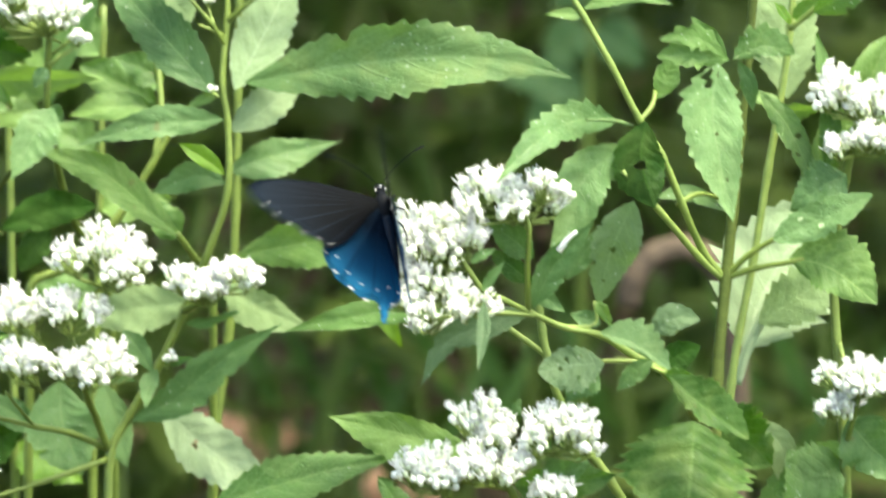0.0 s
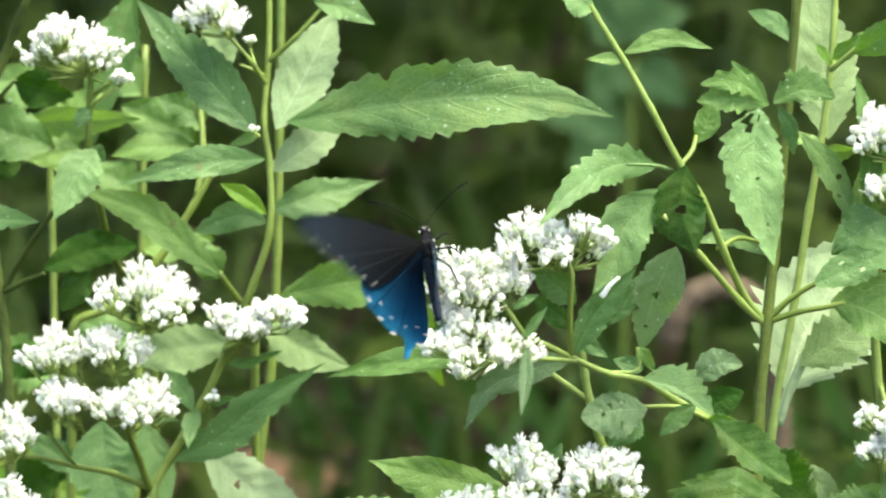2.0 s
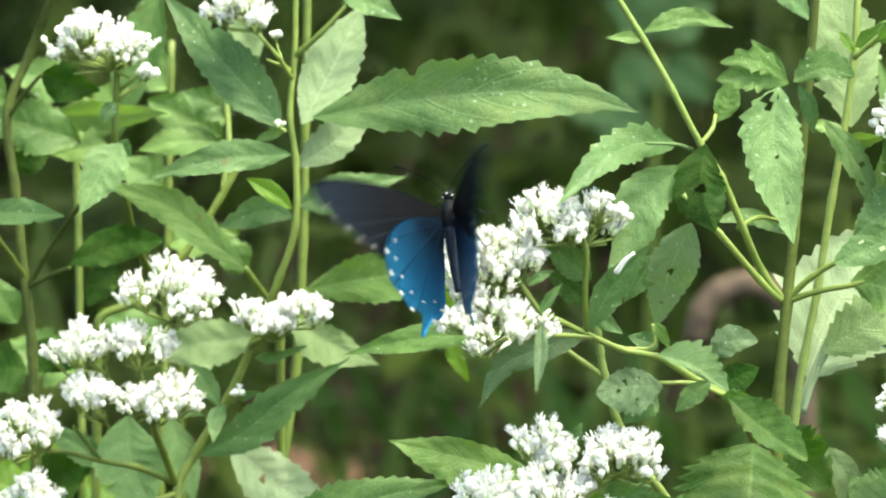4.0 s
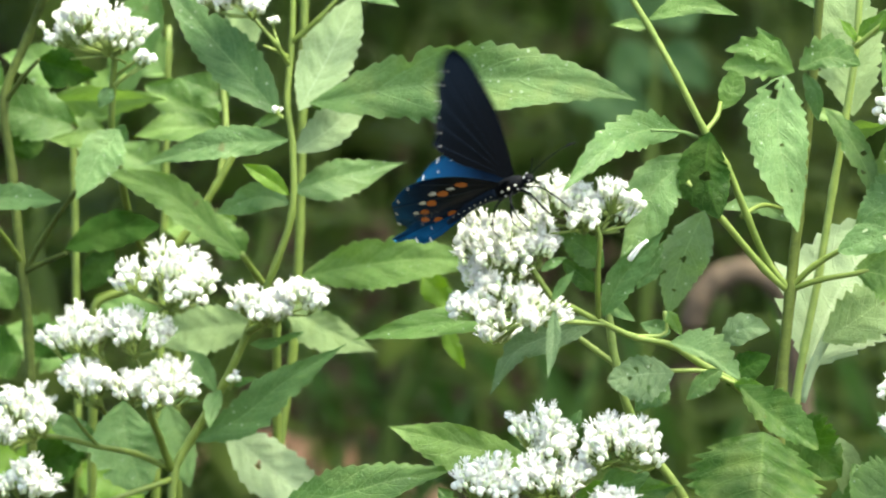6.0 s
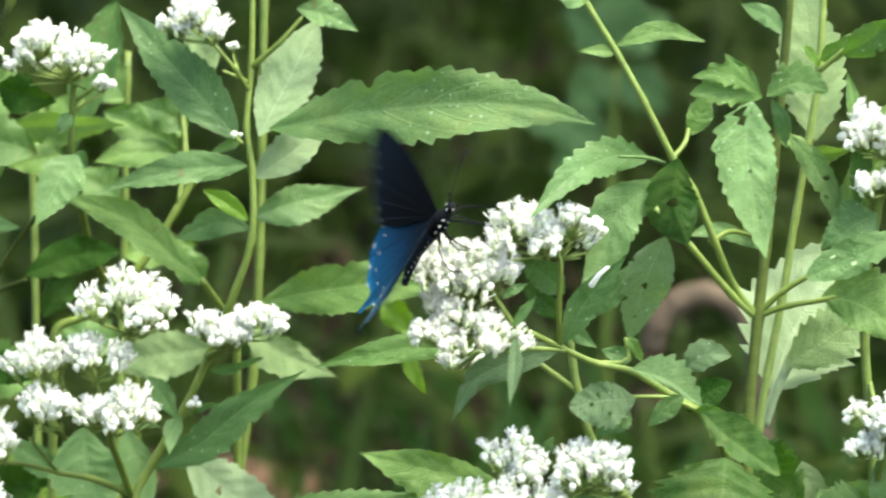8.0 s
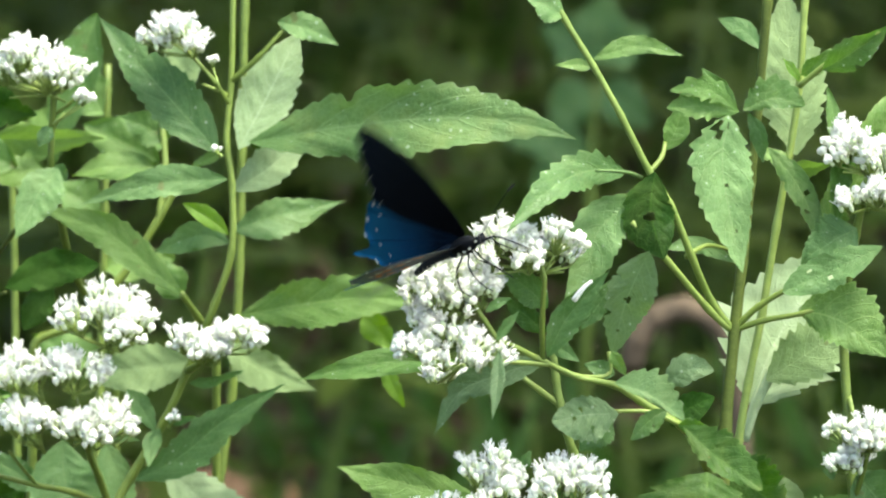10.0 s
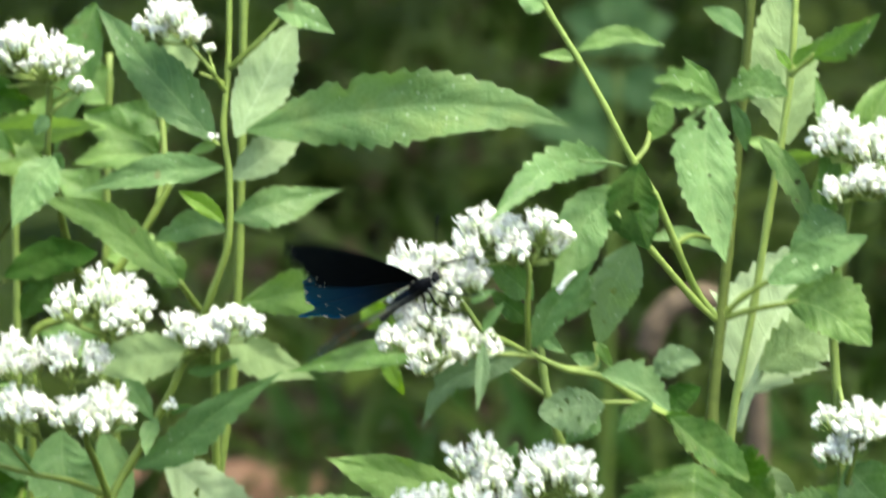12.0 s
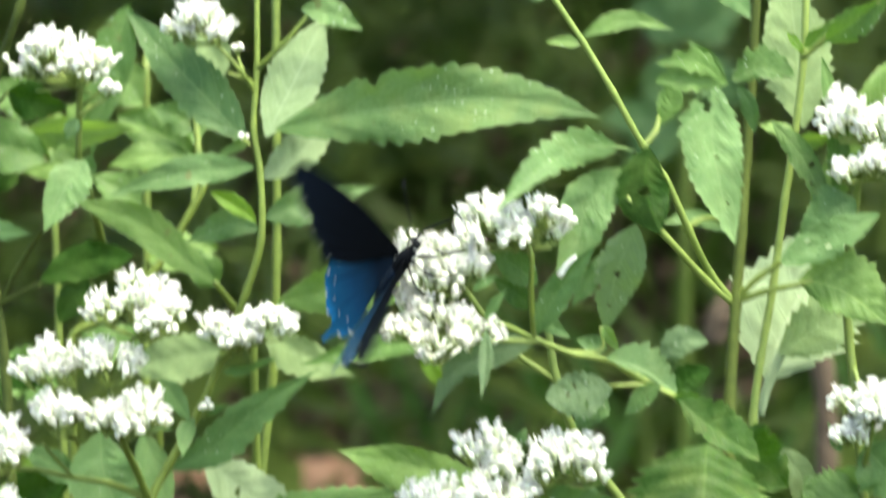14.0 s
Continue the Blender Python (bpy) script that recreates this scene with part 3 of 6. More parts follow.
def shade_plant():
    p = tagged(new("shade_plant", None), "broad-leaved plant out of the light behind", "plant")
    stem(p, [(0.2559, 2.2000, 0.6486), (0.2533, 2.2000, 0.5594), (0.2533, 2.2300, -0.0100)], 0.003, 0.006, STEM)
    blade(p, [(0.2555, 2.2000, 0.6672), (0.2781, 2.2000, 0.6846), (0.3011, 2.2000, 0.6909)], 0.0207, 0.0207, LEAF_BLUE, teeth=8)
    blade(p, [(0.2555, 2.2000, 0.6672), (0.2320, 2.2000, 0.6866), (0.2088, 2.2000, 0.6948)], 0.0225, 0.0225, LEAF_BLUE, teeth=8)
    blade(p, [(0.2537, 2.2000, 0.6439), (0.2771, 2.2000, 0.6333), (0.3008, 2.2000, 0.6115)], 0.0189, 0.0189, LEAF_BLUE, teeth=8)
    blade(p, [(0.2537, 2.2000, 0.6439), (0.2366, 2.2000, 0.6330), (0.2198, 2.2000, 0.6109)], 0.0198, 0.0198, LEAF_BLUE, teeth=8)
    blade(p, [(0.2554, 2.2000, 0.6719), (0.2592, 2.2000, 0.7054), (0.2633, 2.2000, 0.7277)], 0.0203, 0.0203, LEAF_BLUE, teeth=8)
    blade(p, [(0.2526, 2.2000, 0.5924), (0.2153, 2.2000, 0.6024), (0.1784, 2.2000, 0.6012)], 0.0180, 0.0180, LEAF_BLUE, teeth=8)
    blade(p, [(0.2526, 2.2000, 0.5924), (0.2274, 2.2000, 0.5814), (0.2023, 2.2000, 0.5591)], 0.0162, 0.0162, LEAF_BLUE, teeth=8)


shade_plant()


# Trees out of view, added so their crowns keep sun off the ground behind.
def tree(x, y, height, r, crown_r, crown_z, seed):
    rnd = random.Random(seed)
    root = tagged(new("tree", None), "unseen broad tree with dense foliage, added to shade the ground behind", "tree", "trees of the wood")
    root.location = (x, y, 0)
    v, f = tube_data([(0, 0, -0.05), (0.04, 0.03, height * 0.35), (-0.05, 0.05, height * 0.7), (0, 0, height)], r, r * 0.35, 12, 6)
    link_mesh("trunk", v, f, [BARK], root)
    for k in range(9):
        w = k * 2.4
        z = height * (0.5 + 0.05 * k)
        e = Vector((math.cos(w) * crown_r * 0.8, math.sin(w) * crown_r * 0.8, z + 0.5))
        v, f = tube_data([(0, 0, z), e * 0.5 + Vector((0, 0, z * 0.5 + 0.1)), e], r * 0.35, r * 0.08, 7, 4)
        link_mesh("limb", v, f, [BARK], root)
    verts, faces = [], []
    for _ in range(6500):
        w, q = rnd.uniform(0, 6.283), math.sqrt(rnd.uniform(0, 1))
        b = Vector((math.cos(w) * q * crown_r, math.sin(w) * q * crown_r, crown_z + rnd.uniform(-0.5, 1.2) * (1.1 - q * q)))
        if noise.noise(b * 0.9 + Vector((seed, 0, 0))) < -0.42:
            continue
        d = Vector((rnd.gauss(0, 1), rnd.gauss(0, 1), rnd.gauss(0, 0.4))).normalized()
        L = rnd.uniform(0.12, 0.22)
        s = d.cross(Vector((rnd.gauss(0, 0.5), rnd.gauss(0, 0.5), 1))).normalized() * L * 0.3
        o = len(verts)
        verts += [b, b + d * L * 0.5 + s, b + d * L, b + d * L * 0.5 - s]
        faces.append((o, o + 1, o + 2, o + 3))
    link_mesh("crown", verts, faces, [CANOPY], root, smooth=False)
    return root


for _i, (_x, _y, _h, _c) in enumerate([(-2.2, 3.9, 4.6, 2.9), (1.7, 4.3, 4.8, 2.9), (-0.6, 8.2, 6.0, 3.0), (3.9, 8.5, 6.0, 3.0), (-4.6, 8.0, 6.0, 3.0)]):
    tree(_x, _y, _h, 0.12, _c, 2.7 if _i < 2 else 3.3, 5 + _i)


def wood_edge():
    """Far wood that closes the view behind."""
    rnd = random.Random(2)
    verts, faces = [], []
    for _ in range(9000):
        w = rnd.uniform(-1.1, 1.1)
        rr = rnd.uniform(13, 17)
        b = Vector((math.sin(w) * rr, math.cos(w) * rr, rnd.uniform(0, 7)))
        d = Vector((rnd.gauss(0, 1), rnd.gauss(0, 1), rnd.gauss(0, 1))).normalized()
        L = rnd.uniform(0.3, 0.6)
        s = d.cross(Vector((rnd.gauss(0, 1), rnd.gauss(0, 1), rnd.gauss(0, 1)))).normalized() * L * 0.35
        o = len(verts)
        verts += [b, b + d * L * 0.5 + s, b + d * L, b + d * L * 0.5 - s]
        faces.append((o, o + 1, o + 2, o + 3))
    return tagged(link_mesh("far_wood", verts, faces, [CANOPY], smooth=False), "dense dark wood in the distance", "wood", kind="stuff")


wood_edge()


# ---- plant with the leafy middle stem and the large drooping leaf ----
def tall_leafy_plant():
    p = plant_root("tall green plant with broad toothed leaves on a slim stem")
    stem(p, [(-0.0698, 0.1426, 1.0635), (-0.0706, 0.1361, 1.0327), (-0.0711, 0.1292, 1.0001), (-0.0728, 0.1244, 0.9776), (-0.0705, 0.1206, 0.96), (-0.0706, 0.115, 0.9336), (-0.0768, 0.1161, 0.9127), (-0.0876, 0.121, 0.8838), (-0.0968, 0.122, 0.8625), (-0.1101, 0.1226, 0.8389), (-0.1169, 0.1197, 0.8255), (-0.1172, 0.1126, 0.7921), down((-0.1126, 0.1126, 0.7921))], 0.0011, 0.002)
    stem(p, [(-0.0711, 0.1292, 1.0001), (-0.0605, 0.1259, 1.0105), (-0.0504, 0.1282, 1.0215)], 0.0013, 0.0008, name="branch")
    stem(p, [(-0.0718, 0.1273, 0.9913), (-0.0784, 0.124, 1.0016), (-0.0863, 0.1259, 1.0104)], 0.0011, 0.0007, name="branch")
    stem(p, [(-0.0722, 0.128, 0.9948), (-0.0784, 0.1233, 0.9983), (-0.0824, 0.1236, 0.9998)], 0.0008, 0.0006, name="branch")
    blade(p, [(-0.0639, 0.1190, 0.9775), (-0.0275, 0.1089, 0.9857), (0.0120, 0.0979, 0.9916), (0.0404, 0.0899, 0.9914), (0.0631, 0.0834, 0.9866)], 0.0147, 0.0138, LEAF_OLD, fold=(0.05, 0.55), widest=0.45, taper=1.0, teeth=17, tooth=0.075, wave=0.10, arch=0.03, label="long drooping green leaf with a toothed edge")
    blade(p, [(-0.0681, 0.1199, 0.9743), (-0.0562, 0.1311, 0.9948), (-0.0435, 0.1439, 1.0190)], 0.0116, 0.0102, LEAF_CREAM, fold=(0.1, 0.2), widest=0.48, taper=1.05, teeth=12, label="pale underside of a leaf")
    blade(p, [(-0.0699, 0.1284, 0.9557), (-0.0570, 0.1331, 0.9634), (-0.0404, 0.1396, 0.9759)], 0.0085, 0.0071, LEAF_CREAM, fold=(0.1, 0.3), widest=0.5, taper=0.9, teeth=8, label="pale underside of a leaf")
    blade(p, [(-0.0723, 0.1160, 0.9631), (-0.1010, 0.1124, 0.9614), (-0.1311, 0.1084, 0.9537)], 0.0055, 0.0071, LEAF_BLUE, fold=(0.5, 0.1), widest=0.36, taper=1.2, teeth=13)
    blade(p, [(-0.0695, 0.1434, 0.9366), (-0.0530, 0.1503, 0.9414), (-0.0234, 0.1622, 0.9458)], 0.0068, 0.0090, LEAF_SOFT, fold=(0.1, 0.45), widest=0.34, taper=1.5, teeth=11)
    blade(p, [(-0.0709, 0.1418, 0.9323), (-0.0827, 0.1445, 0.9344), (-0.1009, 0.1488, 0.9265)], 0.0058, 0.0061, LEAF_SOFT, fold=(0.4, 0.1), widest=0.45, taper=1.0, teeth=8)
    blade(p, [(-0.0719, 0.1007, 0.9438), (-0.0798, 0.1020, 0.9499), (-0.0903, 0.1036, 0.9558)], 0.0033, 0.0042, LEAF_YELLOW, fold=(0.5, 0.3), widest=0.5, taper=1.0, teeth=6)
    blade(p, [(-0.0759, 0.1235, 0.9722), (-0.0899, 0.1312, 0.9865), (-0.1076, 0.1410, 1.0046), (-0.1240, 0.1502, 1.0222)], 0.0100, 0.0111, LEAF_BLUE, fold=(0.35, 0.1), widest=0.36, taper=1.1, teeth=15)
    leaf(p, (-0.0745, 0.1285, 0.9712), (-0.0876, 0.1273, 0.9656), 0.0047, LEAF_LIGHT, tilt=10, teeth=6)
    blade(p, [(-0.0532, 0.1282, 1.0244), (-0.0404, 0.1276, 1.0219), (-0.0286, 0.1270, 1.0155)], 0.0058, 0.0049, LEAF_SOFT, fold=(0.1, 0.4), widest=0.4, taper=1.1, teeth=8)
    flower_cluster(p, (-0.0931, 0.1276, 1.0184), 0.0148, 0.0072, (-0.0863, 0.1257, 1.0097), 46, 0.25, 21)
    flower_cluster(p, (-0.0789, 0.1256, 1.0088), 0.0019, 0.0019, (-0.0761, 0.1233, 0.9983), 3, 0.9, 22, size=0.6)
    flower_cluster(p, (-0.0767, 0.1183, 0.9746), 0.0019, 0.0017, (-0.0745, 0.1176, 0.9716), 2, 0.9, 23, size=0.55)
    # the flowering arm lower down
    blade(p, [(-0.1083, 0.1119, 0.8406), (-0.0914, 0.1098, 0.8503), (-0.0752, 0.1074, 0.8647), (-0.0641, 0.1059, 0.8725), (-0.0484, 0.1038, 0.8832)], 0.0075, 0.0084, LEAF_BLUE, fold=(0.0, 0.5), widest=0.40, taper=1.35, teeth=12, tooth=0.09)
    blade(p, [(-0.0982, 0.0966, 0.8658), (-0.1015, 0.0903, 0.8608), (-0.1028, 0.0819, 0.8533)], 0.0033, 0.0040, LEAF_BLUE, fold=(0.3, 0.2), widest=0.4, taper=1.2, teeth=6)
    blade(p, [(-0.1117, 0.0981, 0.8815), (-0.1061, 0.0969, 0.8747), (-0.0998, 0.0952, 0.8645)], 0.0044, 0.0040, LEAF_BLUE, fold=(0.1, 0.4), widest=0.4, taper=1.0, teeth=7)
    leaf(p, (-0.0953, 0.0958, 0.8688), (-0.0842, 0.0861, 0.8739), 0.0047, LEAF_BLUE, tilt=20, teeth=6)
    leaf(p, (-0.0869, 0.099, 0.8837), (-0.0656, 0.1001, 0.8891), 0.0064, LEAF_BLUE, tilt=45, teeth=8)
    blade(p, [(-0.1255, 0.0944, 0.8620), (-0.1139, 0.0946, 0.8634), (-0.1058, 0.0948, 0.8613)], 0.0020, 0.0031, LEAF_BLUE, fold=(0.1, 0.5), widest=0.4, taper=1.2, teeth=7)
    blade(p, [(-0.1377, 0.1468, 0.8487), (-0.1366, 0.1393, 0.8334), (-0.1281, 0.1290, 0.8140)], 0.0131, 0.0149, LEAF_BLUE, fold=(0.12, 0.3), widest=0.5, taper=0.85, teeth=11, tooth=0.05)
    blade(p, [(-0.1207, 0.1460, 0.8490), (-0.1155, 0.1416, 0.8359), (-0.1103, 0.1350, 0.8156)], 0.0059, 0.0095, LEAF_SOFT, fold=(0.1, 0.3), widest=0.48, taper=0.9, teeth=10)
    blade(p, [(-0.1458, 0.1441, 0.8281), (-0.1567, 0.1452, 0.8353), (-0.1711, 0.1467, 0.8439)], 0.0059, 0.0059, LEAF_BLUE, fold=(0.4, 0.1), widest=0.45, taper=1.1, teeth=9)
    stem(p, [(-0.1178, 0.12, 0.8266), (-0.1225, 0.112, 0.8415), (-0.1267, 0.0937, 0.8588), (-0.1235, 0.0892, 0.8633)], 0.0017, 0.0011, name="branch")
    stem(p, [(-0.1185, 0.1201, 0.8273), (-0.1327, 0.1108, 0.8359), (-0.1468, 0.1009, 0.8412), (-0.1652, 0.0913, 0.8477), (-0.1894, 0.0859, 0.8478)], 0.0013, 0.0008, name="branch")
    stem(p, [(-0.1468, 0.1009, 0.8412), (-0.154, 0.0922, 0.8521), (-0.1581, 0.0883, 0.8588)], 0.0007, 0.0006, name="branch")
    stem(p, [(-0.0876, 0.121, 0.8838), (-0.0802, 0.1009, 0.893), (-0.0732, 0.0915, 0.8997)], 0.0017, 0.0008, name="branch")
    stem(p, [(-0.1238, 0.0946, 0.8632), (-0.132, 0.1033, 0.8784), (-0.1239, 0.1014, 0.895), (-0.1114, 0.0978, 0.9039)], 0.0008, 0.0006, name="branch")
    flower_cluster(p, (-0.1215, 0.0996, 0.9121), 0.0208, 0.011, (-0.1183, 0.1014, 0.895), 74, 0.2, 31, label="flat-topped cluster of tiny white flowers")
    flower_cluster(p, (-0.1549, 0.0948, 0.8895), 0.0131, 0.0102, (-0.1429, 0.0969, 0.8741), 44, 0.2, 32)
    flower_cluster(p, (-0.1315, 0.0952, 0.8918), 0.0119, 0.0093, (-0.1328, 0.0976, 0.8774), 36, 0.3, 33)
    flower_cluster(p, (-0.15, 0.0854, 0.871), 0.011, 0.0098, (-0.1439, 0.0932, 0.8565), 38, 0.3, 34)
    flower_cluster(p, (-0.1233, 0.0855, 0.8711), 0.0161, 0.0093, (-0.1249, 0.0941, 0.861), 54, 0.25, 35)
    flower_cluster(p, (-0.1745, 0.0833, 0.8611), 0.0119, 0.0106, (-0.1674, 0.0912, 0.847), 44, 0.3, 36)
    flower_cluster(p, (-0.0861, 0.0918, 0.9007), 0.0136, 0.0093, (-0.0802, 0.1005, 0.8908), 46, 0.25, 37)
    flower_cluster(p, (-0.0688, 0.0928, 0.9058), 0.0102, 0.0072, (-0.0735, 0.1012, 0.8941), 32, 0.35, 38)
    flower_cluster(p, (-0.0929, 0.0909, 0.8713), 0.0025, 0.0021, (-0.0946, 0.0953, 0.8666), 4, 0.8, 39, size=0.6)
    flower_cluster(p, (-0.1766, 0.0774, 0.8334), 0.0114, 0.0081, (-0.1673, 0.0845, 0.8159), 40, 0.3, 40)
    flower_cluster(p, (-0.1834, 0.0817, 0.8534), 0.0064, 0.0085, (-0.1719, 0.0908, 0.8455), 18, 0.3, 41)
    stem(p, [(-0.1173, 0.1193, 0.8233), (-0.1433, 0.0963, 0.8198), (-0.1684, 0.0843, 0.8148)], 0.0013, 0.0008, name="branch")
    return p


tall_leafy_plant()


# ---- plant at the edge of the view with a dark thick stem ----
def edge_plant():
    p = plant_root("slim plant with a dark olive stem and white flower tops")
    stem(p, [(-0.157, 0.2018, 1.0504), (-0.1684, 0.1945, 1.0163), (-0.1785, 0.2005, 0.9895), (-0.1881, 0.1952, 0.9644), (-0.1847, 0.1889, 0.9348), (-0.1808, 0.1811, 0.8983), (-0.1775, 0.1753, 0.871), (-0.1753, 0.1608, 0.8027), down((-0.1706, 0.1608, 0.8027))], 0.0017, 0.0025, STEM_DARK)
    stem(p, [(-0.1792, 0.1804, 0.8949), (-0.1703, 0.1724, 0.9121), (-0.1591, 0.1537, 0.9319), (-0.1509, 0.1448, 0.9435)], 0.0013, 0.0008, STEM_DARK, "branch")
    stem(p, [(-0.1792, 0.1804, 0.8949), (-0.1691, 0.1702, 0.9019), (-0.1614, 0.1598, 0.9072)], 0.0013, 0.0008, STEM_DARK, "branch")
    stem(p, [(-0.1804, 0.1811, 0.8983), (-0.186, 0.1719, 0.9097), (-0.1925, 0.1628, 0.921)], 0.0013, 0.0008, STEM, "branch")
    stem(p, [(-0.1876, 0.1949, 0.9632), (-0.1798, 0.1859, 0.9755), (-0.1732, 0.1762, 0.9842)], 0.0011, 0.0007, STEM_DARK, "branch")
    blade(p, [(-0.2010, 0.1331, 0.9355), (-0.1800, 0.1267, 0.9367), (-0.1621, 0.1212, 0.9365)], 0.0058, 0.0049, LEAF_BLUE, fold=(0.1, 0.4), widest=0.5, taper=1.0, teeth=10)
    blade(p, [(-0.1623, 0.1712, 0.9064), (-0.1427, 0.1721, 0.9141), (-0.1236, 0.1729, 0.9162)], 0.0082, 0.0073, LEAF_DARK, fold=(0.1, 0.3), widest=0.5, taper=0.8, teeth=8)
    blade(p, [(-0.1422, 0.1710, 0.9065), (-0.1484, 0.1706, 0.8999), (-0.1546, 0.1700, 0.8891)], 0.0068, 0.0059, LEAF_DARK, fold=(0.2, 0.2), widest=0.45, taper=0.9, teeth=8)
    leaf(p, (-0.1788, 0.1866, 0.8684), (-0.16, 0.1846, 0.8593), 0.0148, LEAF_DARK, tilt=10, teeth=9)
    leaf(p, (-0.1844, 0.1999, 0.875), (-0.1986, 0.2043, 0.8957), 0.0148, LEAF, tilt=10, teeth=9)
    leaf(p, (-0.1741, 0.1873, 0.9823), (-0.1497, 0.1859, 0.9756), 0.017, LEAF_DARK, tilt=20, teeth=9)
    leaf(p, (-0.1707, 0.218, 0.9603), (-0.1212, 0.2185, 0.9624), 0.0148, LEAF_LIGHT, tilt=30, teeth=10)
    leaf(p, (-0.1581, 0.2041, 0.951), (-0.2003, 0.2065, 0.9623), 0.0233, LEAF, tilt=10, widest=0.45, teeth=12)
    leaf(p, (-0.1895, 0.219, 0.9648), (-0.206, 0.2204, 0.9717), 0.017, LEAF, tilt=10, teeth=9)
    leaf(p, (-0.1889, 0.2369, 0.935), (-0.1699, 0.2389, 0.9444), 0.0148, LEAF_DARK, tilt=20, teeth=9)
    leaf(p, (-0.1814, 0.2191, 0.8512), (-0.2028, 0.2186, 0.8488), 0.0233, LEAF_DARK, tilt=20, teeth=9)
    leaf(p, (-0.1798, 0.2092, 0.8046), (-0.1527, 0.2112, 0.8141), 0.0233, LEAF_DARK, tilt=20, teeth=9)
    leaf(p, (-0.1798, 0.2082, 0.8), (-0.205, 0.2092, 0.8046), 0.0233, LEAF_YELLOW, tilt=40, teeth=9)


edge_plant()


def top_flower_plant():
    p = plant_root("slender stem bearing one white flower top and drooping leaves")
    stem(p, [(-0.1412, 0.1235, 0.9991), (-0.1421, 0.1253, 0.9817), (-0.1426, 0.127, 0.9643), (-0.1408, 0.1676, 0.9438), (-0.1351, 0.2068, 0.9075), (-0.1177, 0.2329, 0.8581), down((-0.111, 0.2398, 0.8319))], 0.0013, 0.0017)
    stem(p, [(-0.1419, 0.1262, 0.9861), (-0.1356, 0.1219, 0.9915), (-0.13, 0.1228, 0.9959)], 0.0007, 0.0006, name="branch")
    stem(p, [(-0.0903, 0.149, 0.9098), (-0.0842, 0.1581, 0.8989), (-0.0755, 0.1773, 0.8805), down((-0.0711, 0.1847, 0.8597))], 0.0013, 0.0017, name="branch")
    stem(p, [(-0.089, 0.2037, 0.949), (-0.1006, 0.1993, 0.9283), (-0.1157, 0.1944, 0.9053), (-0.1344, 0.1905, 0.8869), (-0.1507, 0.1885, 0.8777), down((-0.1507, 0.1846, 0.8594))], 0.0015, 0.0019, name="branch")
    stem(p, [(-0.0989, 0.22, 0.9698), (-0.097, 0.2099, 0.9502), (-0.0995, 0.1998, 0.9306)], 0.0013, 0.0015, name="branch")
    blade(p, [(-0.1394, 0.1166, 0.9669), (-0.1466, 0.1108, 0.9584), (-0.1561, 0.1005, 0.9412)], 0.0093, 0.0080, LEAF_SOFT, fold=(0.35, 0.1), widest=0.34, taper=1.15, teeth=10, tooth=0.08)
    leaf(p, (-0.142, 0.12, 0.9827), (-0.1474, 0.1184, 0.975), 0.0072, LEAF_BLUE, tilt=20, teeth=6)
    leaf(p, (-0.1417, 0.1273, 0.9654), (-0.136, 0.1261, 0.9599), 0.0085, LEAF_BLUE, tilt=10, teeth=6)
    blade(p, [(-0.0892, 0.1488, 0.9083), (-0.1011, 0.1517, 0.9179), (-0.1207, 0.1564, 0.9330), (-0.1482, 0.1618, 0.9422)], 0.0072, 0.0077, LEAF_LIGHT, fold=(0.4, 0.05), widest=0.5, taper=1.1, teeth=13)
    leaf(p, (-0.0896, 0.1817, 0.901), (-0.1036, 0.1851, 0.9169), 0.0148, LEAF, tilt=15, teeth=8)
    leaf(p, (-0.1262, 0.2763, 1.0038), (-0.1439, 0.263, 0.9413), 0.0223, LEAF, tilt=25, arch=0.05, teeth=12)
    leaf(p, (-0.0993, 0.2277, 0.9492), (-0.1313, 0.2309, 0.9642), 0.0201, LEAF, tilt=10, widest=0.5, teeth=10)
    leaf(p, (-0.1012, 0.2156, 0.9491), (-0.1353, 0.2151, 0.9466), 0.0148, LEAF_LIGHT, tilt=30, teeth=10)
    leaf(p, (-0.0953, 0.2181, 0.9606), (-0.1166, 0.22, 0.9697), 0.0148, LEAF, tilt=10, teeth=9)
    leaf(p, (-0.1471, 0.2153, 0.9477), (-0.1706, 0.2143, 0.943), 0.0159, LEAF_LIGHT, tilt=30, teeth=9)
    blade(p, [(-0.0970, 0.2264, 1.0004), (-0.0904, 0.2238, 0.9909), (-0.0868, 0.2215, 0.9808)], 0.0075, 0.0066, LEAF_PALE, fold=(0.2, 0.2), widest=0.5, taper=0.8, teeth=8)
    flower_cluster(p, (-0.1491, 0.1252, 1.0072), 0.0178, 0.0131, (-0.1416, 0.1223, 0.9937), 78, 0.3, 51, label="flat-topped cluster of tiny white flowers")
    flower_cluster(p, (-0.1319, 0.117, 0.9942), 0.0072, 0.003, (-0.1411, 0.1202, 0.9838), 10, 0.9, 52)


top_flower_plant()


